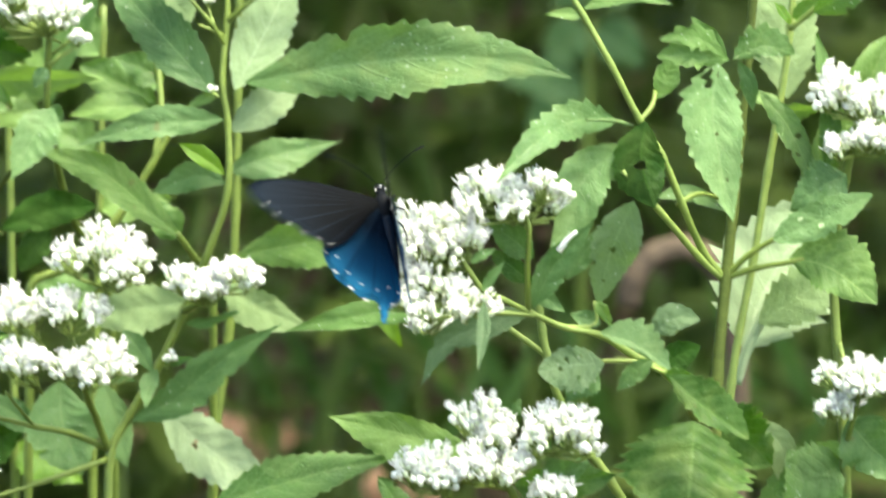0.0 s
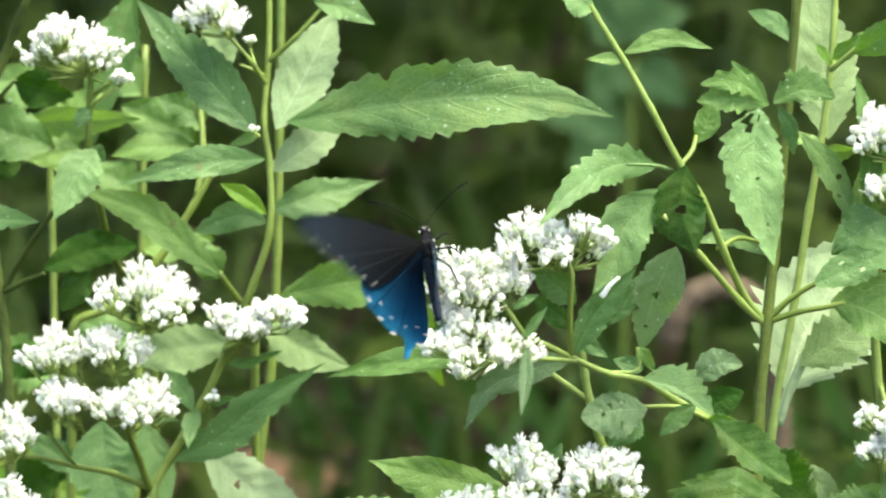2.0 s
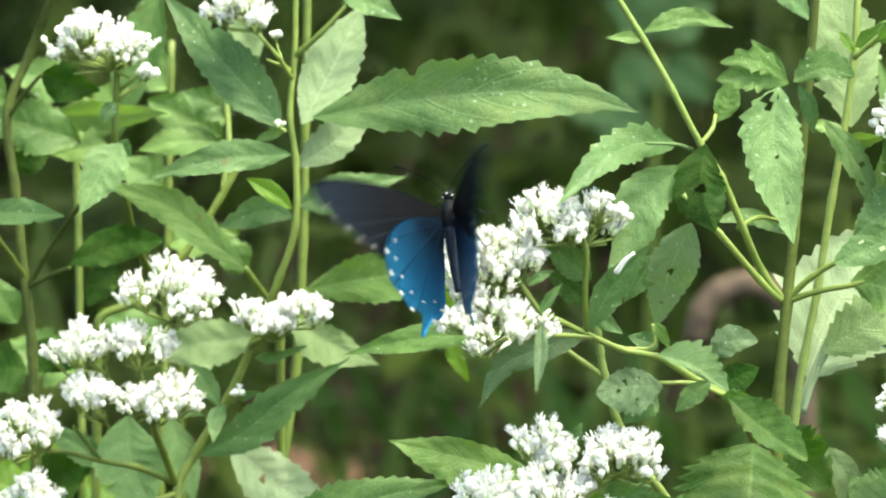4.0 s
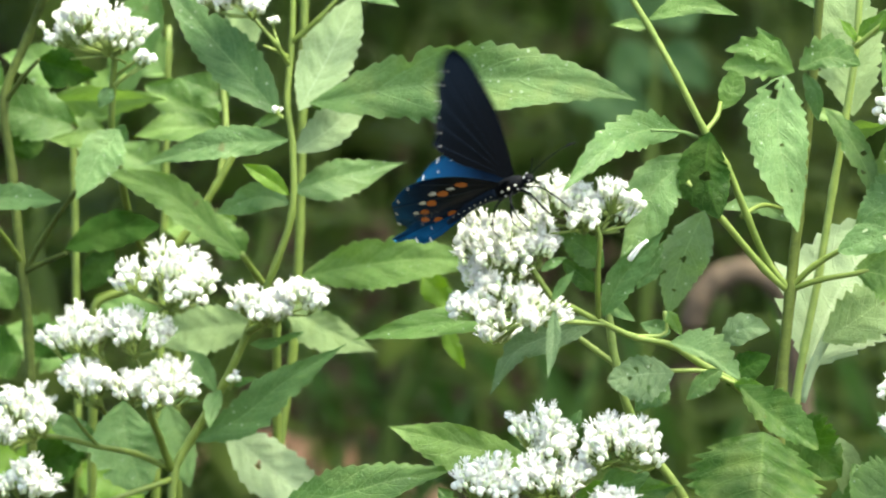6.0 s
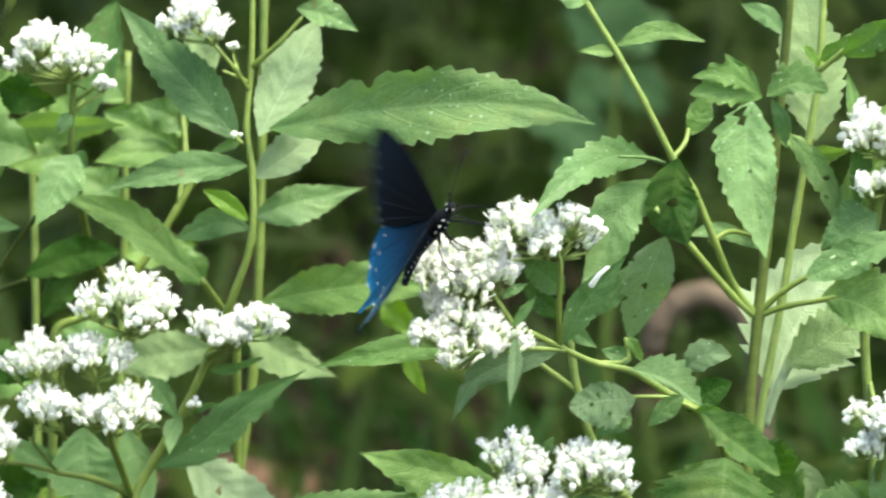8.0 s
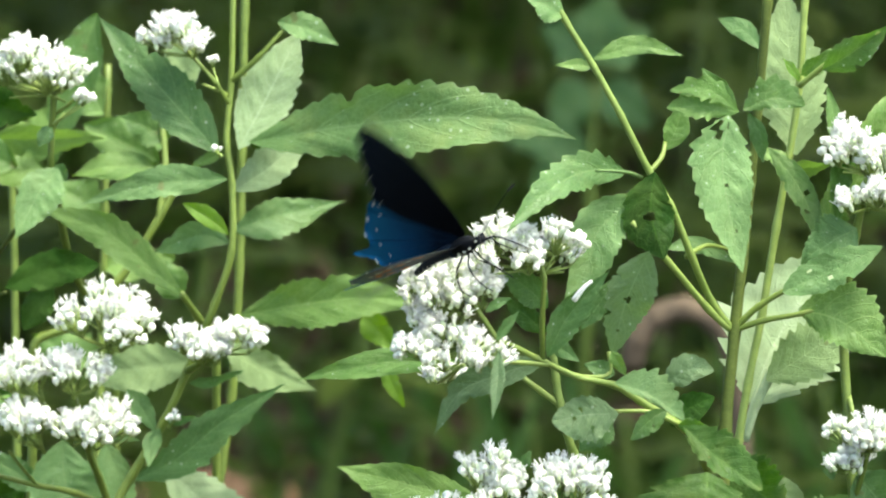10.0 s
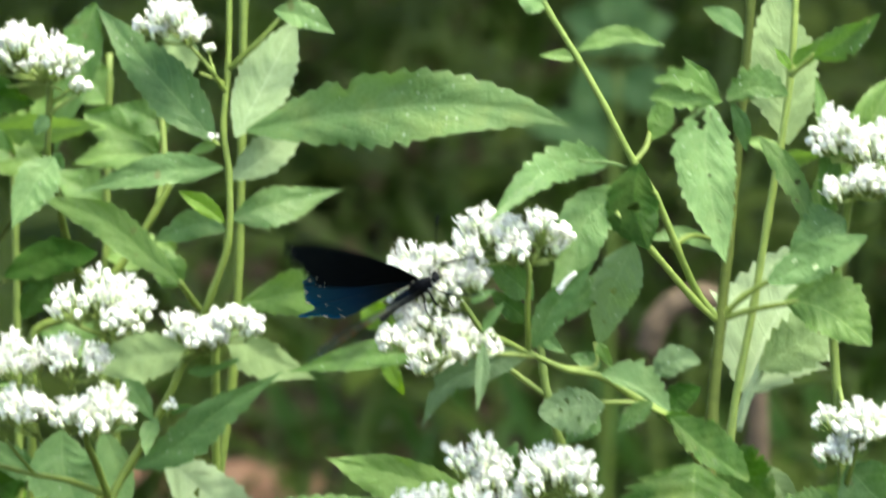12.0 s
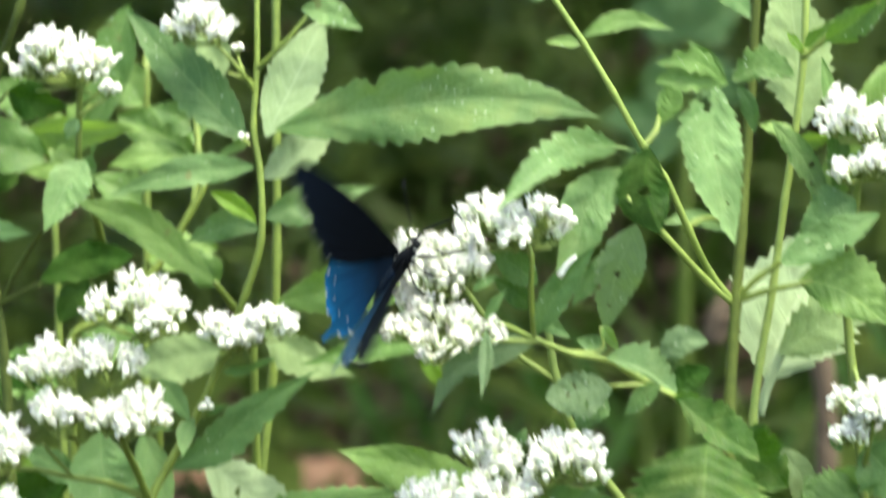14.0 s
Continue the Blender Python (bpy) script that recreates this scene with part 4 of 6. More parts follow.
def back_plant():
    p = plant_root("dense green plant behind the flower stems")
    stem(p, [(-0.1654, 0.3183, 0.9597), (-0.1627, 0.3075, 0.9091), (-0.1612, 0.2937, 0.844), (-0.1597, 0.2793, 0.7766), down((-0.1596, 0.2732, 0.7476))], 0.0015, 0.0019)
    stem(p, [(-0.1223, 0.3471, 0.9701), (-0.1233, 0.3331, 0.9043), (-0.1247, 0.3191, 0.8384), (-0.1264, 0.3045, 0.7701), down((-0.1263, 0.2983, 0.7408))], 0.0015, 0.0019)
    leaf(p, (-0.1633, 0.3042, 0.9547), (-0.194, 0.3062, 0.9642), 0.0191, LEAF, tilt=15, teeth=11)
    leaf(p, (-0.1633, 0.3126, 0.9332), (-0.1358, 0.3178, 0.9575), 0.0212, LEAF_LIGHT, tilt=-20, teeth=11)
    leaf(p, (-0.1227, 0.3424, 0.9482), (-0.1423, 0.347, 0.9701), 0.0191, LEAF, tilt=15, teeth=11)
    leaf(p, (-0.1231, 0.3377, 0.9262), (-0.0948, 0.3409, 0.941), 0.0201, LEAF, tilt=-25, teeth=11)
    leaf(p, (-0.1235, 0.3331, 0.9043), (-0.147, 0.3362, 0.9188), 0.0212, LEAF, tilt=20, teeth=11)
    leaf(p, (-0.1239, 0.3284, 0.8823), (-0.092, 0.3295, 0.8873), 0.0191, LEAF_LIGHT, tilt=-25, teeth=11)
    leaf(p, (-0.1247, 0.3191, 0.8384), (-0.1542, 0.3221, 0.8529), 0.0212, LEAF, tilt=20, teeth=11)
    leaf(p, (-0.1612, 0.2916, 0.8344), (-0.1969, 0.2937, 0.8439), 0.0254, LEAF, tilt=20, teeth=11)
    leaf(p, (-0.161, 0.2834, 0.7958), (-0.1917, 0.2803, 0.7813), 0.0254, LEAF_YELLOW, tilt=20, teeth=11)
    leaf(p, (-0.1602, 0.2814, 0.7862), (-0.1301, 0.2783, 0.7719), 0.0233, LEAF_YELLOW, tilt=-20, teeth=11)


back_plant()


# ---- plant behind with pale lower leaves ----
def pale_leaved_plant():
    p = plant_root("plant with a thick pale stem and pale green leaves")
    stem(p, [(-0.0632, 0.2608, 1.0474), (-0.064, 0.2529, 1.0101), (-0.0647, 0.241, 0.9542), (-0.0655, 0.2301, 0.9029), (-0.0683, 0.2192, 0.8517), (-0.0736, 0.2103, 0.8097), (-0.0752, 0.2038, 0.7794), down((-0.0751, 0.2013, 0.7678))], 0.0017, 0.0021, STEM)
    blade(p, [(-0.0656, 0.1689, 0.8965), (-0.0342, 0.1603, 0.9038), (-0.0115, 0.1541, 0.9071), (0.0097, 0.1483, 0.9057)], 0.0105, 0.0100, LEAF_LIGHT, fold=(0.05, 0.5), widest=0.42, taper=1.05, teeth=15)
    blade(p, [(-0.0709, 0.2010, 0.8770), (-0.0559, 0.1944, 0.8689), (-0.0334, 0.1852, 0.8608)], 0.0069, 0.0097, LEAF_PALE, fold=(0.1, 0.4), widest=0.38, taper=1.3, teeth=9)
    blade(p, [(-0.0842, 0.1761, 0.8751), (-0.1032, 0.1757, 0.8727), (-0.1274, 0.1751, 0.8686)], 0.0101, 0.0096, LEAF_PALE, fold=(0.3, 0.1), widest=0.5, taper=0.85, teeth=11)
    # cream puts the strong sun on this pale leaf into its colour
    blade(p, [(-0.0965, 0.1563, 0.8356), (-0.0786, 0.1533, 0.8197), (-0.0509, 0.1491, 0.8020)], 0.0113, 0.0118, LEAF_CREAM, fold=(0.1, 0.3), widest=0.45, taper=0.75, teeth=11, holes=((-0.15, 0.36, 0.05),), label="pale spotted leaf coloured as sunlit, with a small brown hole")
    leaf(p, (-0.0054, 0.1986, 0.8688), (0.0036, 0.1949, 0.8516), 0.0072, LEAF_YELLOW, tilt=10, teeth=7)
    leaf(p, (-0.0124, 0.2499, 0.8794), (0.0021, 0.2469, 0.8653), 0.0127, LEAF_YELLOW, tilt=10, teeth=7)
    leaf(p, (-0.0631, 0.2533, 0.9544), (-0.0319, 0.2541, 0.958), 0.0148, LEAF_DARK, tilt=30, teeth=9)


pale_leaved_plant()


# ---- the visited flower ----
def visited_plant():
    p = plant_root("plant whose white flower top carries a feeding butterfly")
    stem(p, [(0.0233, -0.0934, 0.9456), (0.0309, -0.0898, 0.9417), (0.0402, -0.0865, 0.9364), (0.0536, -0.0835, 0.9298), (0.067, -0.0798, 0.926), (0.0777, -0.0725, 0.9181), (0.0926, -0.0655, 0.9081), (0.1101, 0.0039, 0.8761), (0.1174, 0.0185, 0.8503), (0.1184, 0.0122, 0.8207), down((0.1184, 0.0077, 0.7995))], 0.0010, 0.0017, STEM_PALE)
    stem(p, [(0.0244, -0.0908, 0.9371), (0.033, -0.0892, 0.9364), (0.0422, -0.0868, 0.9351)], 0.001, 0.0008, STEM_PALE, "branch")
    stem(p, [(0.0402, -0.0865, 0.9364), (0.0396, -0.0875, 0.9526), (0.04, -0.0888, 0.9674), (0.0387, -0.0878, 0.9723)], 0.0011, 0.0008, STEM, "branch")
    stem(p, [(0.0233, -0.0934, 0.9456), (0.0186, -0.092, 0.9525), (0.0125, -0.0901, 0.9613)], 0.0011, 0.0008, STEM, "branch")
    stem(p, [(0.0536, -0.0835, 0.9298), (0.0649, -0.079, 0.93), (0.0649, -0.0773, 0.938)], 0.001, 0.0008, STEM_PALE, "branch")
    stem(p, [(0.0473, -0.0423, 0.9301), (0.0485, -0.0445, 0.92), (0.05, -0.0462, 0.9118), (0.0555, -0.0456, 0.8925), (0.0641, -0.0442, 0.8771), (0.0746, -0.0472, 0.8628), (0.0872, -0.0524, 0.8384), down((0.0873, -0.0568, 0.8179))], 0.0015, 0.0019, STEM_PALE)
    stem(p, [(0.05, -0.0464, 0.9108), (0.0427, -0.0453, 0.9159), (0.0365, -0.0444, 0.9203)], 0.0012, 0.0011, STEM_PALE, "branch")
    stem(p, [(0.0924, -0.0698, 0.9091), (0.0808, -0.0732, 0.9145), (0.0673, -0.0775, 0.9159)], 0.001, 0.0008, STEM_PALE, "branch")
    flower_cluster(p, (0.0024, -0.0893, 0.9653), 0.0148, 0.014, (0.0136, -0.0875, 0.9525), 70, 0.12, 61, label="dense cluster of tiny white flowers")
    flower_cluster(p, (0.0155, -0.0892, 0.9657), 0.0089, 0.0093, (0.0177, -0.0875, 0.9526), 34, 0.2, 62)
    flower_cluster(p, (0.0266, -0.0864, 0.9788), 0.014, 0.0098, (0.0385, -0.0842, 0.9685), 52, 0.2, 63, lean=(0.1, 0))
    flower_cluster(p, (0.0430, -0.0861, 0.9802), 0.0102, 0.0098, (0.0393, -0.0846, 0.9665), 32, 0.75, 64)
    flower_cluster(p, (0.0069, -0.098, 0.9449), 0.0182, 0.0093, (0.0227, -0.0936, 0.9446), 66, 0.2, 65)
    flower_cluster(p, (-0.0052, -0.0914, 0.9554), 0.0064, 0.0093, (0.0086, -0.0884, 0.9486), 24, 0.3, 66)
    flower_cluster(p, (0.0054, -0.0352, 0.9194), 0.0064, 0.0051, (0.0133, -0.0611, 0.9289), 16, 0.3, 67)
    blade(p, [(0.0224, -0.1151, 0.9467), (0.0216, -0.1217, 0.9355), (0.0196, -0.1282, 0.9245)], 0.0024, 0.0025, LEAF_GREY, fold=(0.5, 0.3), widest=0.36, taper=1.1, teeth=8)
    blade(p, [(0.0225, -0.1008, 0.9470), (0.0261, -0.1003, 0.9526), (0.0306, -0.0997, 0.9579)], 0.0020, 0.0020, LEAF_BLUE, fold=(0.4, 0.2), widest=0.4, taper=1.2, teeth=5)
    blade(p, [(0.0183, -0.1001, 0.9573), (0.0223, -0.0993, 0.9601), (0.0278, -0.0984, 0.9624)], 0.0018, 0.0018, LEAF_BLUE, fold=(0.4, 0.2), widest=0.4, taper=1.2, teeth=5)
    blade(p, [(0.0423, -0.0790, 0.9543), (0.0346, -0.0790, 0.9616), (0.0253, -0.0790, 0.9677)], 0.0056, 0.0056, LEAF, fold=(0.25, 0.15), widest=0.42, taper=0.9, teeth=8)
    blade(p, [(0.0420, -0.0800, 0.9456), (0.0347, -0.0800, 0.9514), (0.0264, -0.0800, 0.9580)], 0.0044, 0.0040, LEAF_DEEP, fold=(0.25, 0.1), widest=0.42, taper=0.9, teeth=8)
    blade(p, [(0.0440, -0.0610, 0.9312), (0.0256, -0.0598, 0.9249), (0.0119, -0.0588, 0.9179), (0.0029, -0.0577, 0.9014)], 0.0053, 0.0061, LEAF_GREY, fold=(0.35, 0.1), widest=0.40, taper=1.25, teeth=13)
    blade(p, [(0.0163, 0.0261, 0.9109), (-0.0121, 0.0299, 0.9090), (-0.0448, 0.0343, 0.9011)], 0.0051, 0.0055, LEAF, fold=(0.45, 0.05), widest=0.45, taper=1.2, teeth=12, tooth=0.04)
    blade(p, [(0.0413, -0.0943, 0.9396), (0.0477, -0.0950, 0.9537), (0.0627, -0.0960, 0.9719)], 0.0054, 0.0056, LEAF_BLUE, fold=(0.5, 0.35), widest=0.42, taper=1.2, teeth=10)
    mark_v, mark_f = tube_data([(0.0486, -0.117, 0.9656), (0.0513, -0.1194, 0.9702), (0.0544, -0.1204, 0.9732)], 0.0011, 0.0005, 8, 4)
    link_mesh("pale_mark", mark_v, mark_f, [PETAL], p, "white streak on a leaf")
    blade(p, [(0.0416, -0.0884, 0.9480), (0.0463, -0.0894, 0.9423), (0.0533, -0.0905, 0.9371)], 0.0030, 0.0034, LEAF_BLUE, fold=(0.2, 0.4), widest=0.4, taper=1.1, teeth=7)
    blade(p, [(0.0771, -0.0496, 0.9906), (0.0620, -0.0557, 0.9783), (0.0578, -0.0598, 0.9660), (0.0494, -0.0645, 0.9540)], 0.0094, 0.0094, LEAF_SOFT, fold=(0.15, 0.25), widest=0.42, taper=1.0, teeth=12)
    blade(p, [(0.0781, -0.0818, 0.9761), (0.0710, -0.0761, 0.9570), (0.0665, -0.0698, 0.9346)], 0.0092, 0.0080, LEAF_GREY, fold=(0.15, 0.3), widest=0.36, taper=0.95, teeth=12, holes=((0.05, 0.47, 0.065), (0.0, 0.76, 0.05), (0.45, 0.52, 0.025), (-0.3, 0.3, 0.022)))
    blade(p, [(0.0672, -0.0660, 0.9628), (0.0616, -0.0670, 0.9529), (0.0551, -0.0680, 0.9438)], 0.0040, 0.0032, LEAF_BLUE, fold=(0.2, 0.2), widest=0.45, taper=1.0, teeth=7)
    leaf(p, (0.0657, -0.0815, 0.939), (0.0708, -0.0833, 0.9306), 0.0051, LEAF_LIGHT, tilt=20, teeth=6)
    blade(p, [(0.0657, -0.0922, 0.9297), (0.0778, -0.0951, 0.9263), (0.0907, -0.0988, 0.9176)], 0.0087, 0.0020, LEAF_SOFT, fold=(-0.25, 0.9), widest=0.42, taper=0.8, teeth=9, tooth=0.12)
    leaf(p, (0.067, -0.079, 0.93), (0.0558, -0.0782, 0.9336), 0.0072, LEAF_BLUE, tilt=10, teeth=6)
    blade(p, [(0.0876, -0.0619, 0.9219), (0.0956, -0.0638, 0.9283), (0.1047, -0.0656, 0.9284)], 0.0059, 0.0046, LEAF_GREY, fold=(-0.1, 0.45), widest=0.42, taper=0.75, teeth=7)
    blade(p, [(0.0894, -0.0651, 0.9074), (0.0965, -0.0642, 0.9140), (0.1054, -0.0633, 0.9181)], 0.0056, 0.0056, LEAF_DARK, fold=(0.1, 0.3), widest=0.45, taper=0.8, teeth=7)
    blade(p, [(0.0686, -0.0817, 0.9159), (0.0569, -0.0842, 0.9161), (0.0440, -0.0871, 0.9142)], 0.0096, 0.0068, LEAF_GREY, fold=(0.3, -0.1), widest=0.48, taper=0.65, teeth=9, holes=((0.15, 0.3, 0.03), (0.55, 0.42, 0.05), (-0.3, 0.55, 0.045), (0.1, 0.66, 0.035), (-0.5, 0.35, 0.03)))
    leaf(p, (0.0665, -0.0738, 0.912), (0.0552, -0.0761, 0.901), 0.0127, LEAF_BLUE, tilt=10, teeth=9)
    blade(p, [(0.0862, -0.0815, 0.9176), (0.0795, -0.0844, 0.9139), (0.0724, -0.0880, 0.9074)], 0.0044, 0.0032, LEAF, fold=(0.3, 0.1), widest=0.45, taper=1.0, teeth=7, holes=((0.5, 0.45, 0.07),))
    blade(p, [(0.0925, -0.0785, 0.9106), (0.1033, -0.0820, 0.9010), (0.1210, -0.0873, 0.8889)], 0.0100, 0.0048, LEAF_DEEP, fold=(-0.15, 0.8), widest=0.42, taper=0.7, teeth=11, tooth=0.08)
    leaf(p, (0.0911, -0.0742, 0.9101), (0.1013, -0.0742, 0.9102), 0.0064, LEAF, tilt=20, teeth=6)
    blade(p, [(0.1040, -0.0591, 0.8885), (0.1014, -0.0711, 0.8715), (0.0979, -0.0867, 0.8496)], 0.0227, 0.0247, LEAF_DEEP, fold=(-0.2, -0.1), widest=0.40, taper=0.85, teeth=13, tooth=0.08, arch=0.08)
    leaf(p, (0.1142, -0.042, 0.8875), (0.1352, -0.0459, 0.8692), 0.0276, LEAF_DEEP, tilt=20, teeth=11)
    return p


VISITED = visited_plant()


def low_flower_plant():
    p = plant_root("low plant with four white flower clusters")
    stem(p, [(0.0255, -0.0855, 0.8779), (0.0338, -0.0832, 0.8678), (0.0404, -0.0779, 0.8495), down((0.0404, -0.0809, 0.8354))], 0.0013, 0.0019, STEM)
    stem(p, [(0.0307, -0.0842, 0.8713), (0.0418, -0.0849, 0.881), (0.0509, -0.0885, 0.8851)], 0.0011, 0.0008, STEM, "branch")
    stem(p, [(0.0317, -0.0847, 0.8693), (0.0133, -0.0866, 0.8729), (0.003, -0.0907, 0.875)], 0.0011, 0.0008, STEM, "branch")
    stem(p, [(0.0307, -0.0842, 0.8713), (0.0265, -0.0849, 0.8809), (0.0244, -0.0832, 0.8889)], 0.0011, 0.0008, STEM, "branch")
    flower_cluster(p, (0.023, -0.0823, 0.8933), 0.0119, 0.0102, (0.026, -0.0802, 0.8818), 44, 0.35, 71)
    flower_cluster(p, (0.0514, -0.0872, 0.8911), 0.014, 0.0106, (0.048, -0.0848, 0.8814), 52, 0.2, 72, label="flat-topped cluster of tiny white flowers")
    flower_cluster(p, (0.0022, -0.0857, 0.8772), 0.0127, 0.0098, (0.0093, -0.0836, 0.8657), 44, 0.45, 73)
    flower_cluster(p, (0.0258, -0.0896, 0.88), 0.0131, 0.0085, (0.0287, -0.0829, 0.8688), 46, 0.2, 74)
    flower_cluster(p, (0.0483, -0.0915, 0.8711), 0.0076, 0.0051, (0.0462, -0.0844, 0.8619), 18, 0.4, 75)
    leaf(p, (0.0327, -0.0776, 0.8939), (0.0374, -0.0761, 0.9009), 0.0051, LEAF_BLUE, tilt=15, teeth=6)
    leaf(p, (0.0444, -0.0737, 0.8696), (0.0629, -0.0724, 0.8757), 0.0148, LEAF_BLUE, tilt=25, teeth=8)
    leaf(p, (0.0364, -0.0654, 0.8653), (0.0737, -0.0645, 0.8695), 0.017, LEAF, tilt=25, teeth=9)
    blade(p, [(0.0246, -0.0220, 0.8667), (-0.0015, -0.0231, 0.8734), (-0.0313, -0.0243, 0.8814)], 0.0103, 0.0074, LEAF_LIGHT, fold=(0.45, 0.05), widest=0.5, taper=1.2, teeth=12)
    leaf(p, (-0.0769, -0.0131, 0.8423), (-0.0067, -0.0183, 0.8641), 0.0195, LEAF, tilt=-25, arch=0.05, widest=0.45, teeth=15)
    leaf(p, (-0.0026, -0.0414, 0.8458), (-0.0131, -0.0379, 0.8622), 0.0106, LEAF, tilt=25, teeth=9)
    return p


LOW_FLOWERS = low_flower_plant()


# ---- plant with the thick upright stem ----
def upright_plant():
    p = plant_root("upright plant with a thick olive stem and insect-eaten leaves")
    stem(p, [(0.1283, -0.0176, 1.0903), (0.1256, -0.0244, 1.0579), (0.1229, -0.0277, 1.0207), (0.1205, -0.0293, 0.9914), (0.1177, -0.0353, 0.9629), (0.1152, -0.0405, 0.9385), (0.1118, -0.0483, 0.9019), (0.1108, -0.057, 0.8612), down((0.1108, -0.0613, 0.8409))], 0.0016, 0.0025, STEM_DARK)
    stem(p, [(0.1142, -0.0406, 0.9381), (0.1057, -0.0428, 0.9496), (0.0974, -0.0482, 0.9676), (0.0892, -0.0488, 0.9866), (0.0812, -0.048, 0.999), (0.0703, -0.0464, 1.0195), (0.0604, -0.0427, 1.0366), (0.0496, -0.0391, 1.0536), (0.0393, -0.0353, 1.0716), (0.03, -0.0312, 1.0907)], 0.0015, 0.0011, STEM_PALE, "branch")
    stem(p, [(0.1138, -0.0406, 0.9381), (0.1047, -0.0435, 0.9466), (0.0883, -0.0531, 0.9665), (0.0746, -0.0545, 0.9814)], 0.0016, 0.0011, STEM_PALE, "branch")
    stem(p, [(0.115, -0.0405, 0.9385), (0.1234, -0.0432, 0.9476), (0.1354, -0.0462, 0.9557), (0.1499, -0.0451, 0.9609)], 0.0013, 0.0008, STEM, "branch")
    stem(p, [(0.115, -0.0406, 0.9381), (0.1255, -0.0443, 0.9426), (0.1396, -0.0482, 0.9462), (0.1582, -0.0472, 0.9508)], 0.0013, 0.0008, STEM, "branch")
    stem(p, [(0.0812, -0.0481, 0.9986), (0.0863, -0.0407, 1.0029), (0.088, -0.0352, 1.0072)], 0.001, 0.0008, STEM, "branch")
    stem(p, [(0.096, -0.0439, 0.9663), (0.1049, -0.0341, 0.9686), (0.117, -0.0257, 0.9642)], 0.0011, 0.0006, STEM, "branch")
    leaf(p, (0.0492, -0.039, 1.0544), (0.0351, -0.0418, 1.0622), 0.0123, LEAF_SOFT, tilt=20, arch=0.08, widest=0.45, teeth=9)
    leaf(p, (0.0393, -0.0352, 1.072), (0.0579, -0.0291, 1.0791), 0.0127, LEAF, tilt=-20, arch=0.08, teeth=9)
    blade(p, [(0.0599, -0.0426, 1.0391), (0.0761, -0.0422, 1.0442), (0.0932, -0.0418, 1.0407)], 0.0043, 0.0029, LEAF, fold=(-0.1, 0.5), widest=0.42, taper=1.1, teeth=10)
    leaf(p, (0.0604, -0.0427, 1.0366), (0.0462, -0.0426, 1.0371), 0.0047, LEAF_LIGHT, tilt=20, arch=0.06, teeth=8)
    blade(p, [(0.0724, -0.0520, 0.9993), (0.0556, -0.0700, 1.0027), (0.0396, -0.0880, 0.9978), (0.0253, -0.1030, 0.9865)], 0.0061, 0.0073, LEAF_SOFT, fold=(0.35, 0.0), widest=0.38, taper=1.1, teeth=11, tooth=0.11, petiole=0.009)
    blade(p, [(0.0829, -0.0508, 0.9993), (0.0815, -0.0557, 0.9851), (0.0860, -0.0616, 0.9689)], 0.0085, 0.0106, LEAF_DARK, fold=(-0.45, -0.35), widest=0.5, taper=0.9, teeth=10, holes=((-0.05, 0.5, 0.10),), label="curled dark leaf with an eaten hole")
    blade(p, [(0.0886, -0.0354, 1.0045), (0.0919, -0.0341, 1.0119), (0.0945, -0.0326, 1.0205)], 0.0045, 0.0049, LEAF, fold=(0.1, 0.1), widest=0.5, taper=0.9, teeth=7)
    blade(p, [(0.0891, -0.0305, 0.9666), (0.1018, -0.0287, 0.9685), (0.1174, -0.0263, 0.9601)], 0.0025, 0.0037, LEAF_SOFT, fold=(0.0, 0.5), widest=0.45, taper=1.1, teeth=8)
    blade(p, [(0.1056, -0.0854, 1.0265), (0.1029, -0.0918, 1.0121), (0.1049, -0.0995, 0.9947), (0.1093, -0.1090, 0.9740)], 0.0104, 0.0114, LEAF_SOFT, fold=(0.05, 0.35), widest=0.30, taper=0.95, teeth=12, tooth=0.08, holes=((0.08, 0.45, 0.028), (0.17, 0.54, 0.022), (-0.12, 0.62, 0.018), (0.22, 0.74, 0.016), (-0.32, 0.42, 0.018), (-0.62, 0.085, 0.13), (-0.30, 0.13, 0.09), (0.12, 0.06, 0.05), (0.15, 0.4, 0.022), (0.3, 0.42, 0.025), (0.1, 0.63, 0.02), (0.25, 0.67, 0.02)), label="hanging leaf with ragged insect holes")
    blade(p, [(0.1102, -0.0768, 1.0263), (0.0986, -0.0779, 1.0284), (0.0838, -0.0794, 1.0278)], 0.0044, 0.0076, LEAF, fold=(0.4, 0.0), widest=0.5, taper=0.9, teeth=6, tooth=0.2)
    blade(p, [(0.1084, -0.0780, 1.0277), (0.0983, -0.0789, 1.0348), (0.0846, -0.0800, 1.0342)], 0.0036, 0.0044, LEAF, fold=(0.35, 0.0), widest=0.5, taper=1.0, teeth=5, tooth=0.2)
    blade(p, [(0.1097, -0.0761, 1.0266), (0.1045, -0.0748, 1.0341), (0.0963, -0.0732, 1.0418)], 0.0040, 0.0024, LEAF, fold=(0.2, 0.2), widest=0.5, taper=1.1, teeth=5, tooth=0.15)
    blade(p, [(0.1117, -0.0761, 1.0266), (0.1222, -0.0755, 1.0311), (0.1342, -0.0749, 1.0284)], 0.0076, 0.0036, LEAF, fold=(-0.1, 0.5), widest=0.5, taper=0.8, teeth=7, tooth=0.13)
    blade(p, [(0.1140, -0.0720, 1.0251), (0.1187, -0.0711, 1.0175), (0.1202, -0.0700, 1.0065)], 0.0024, 0.0040, LEAF_BLUE, fold=(0.1, 0.3), widest=0.45, taper=1.0, teeth=7)
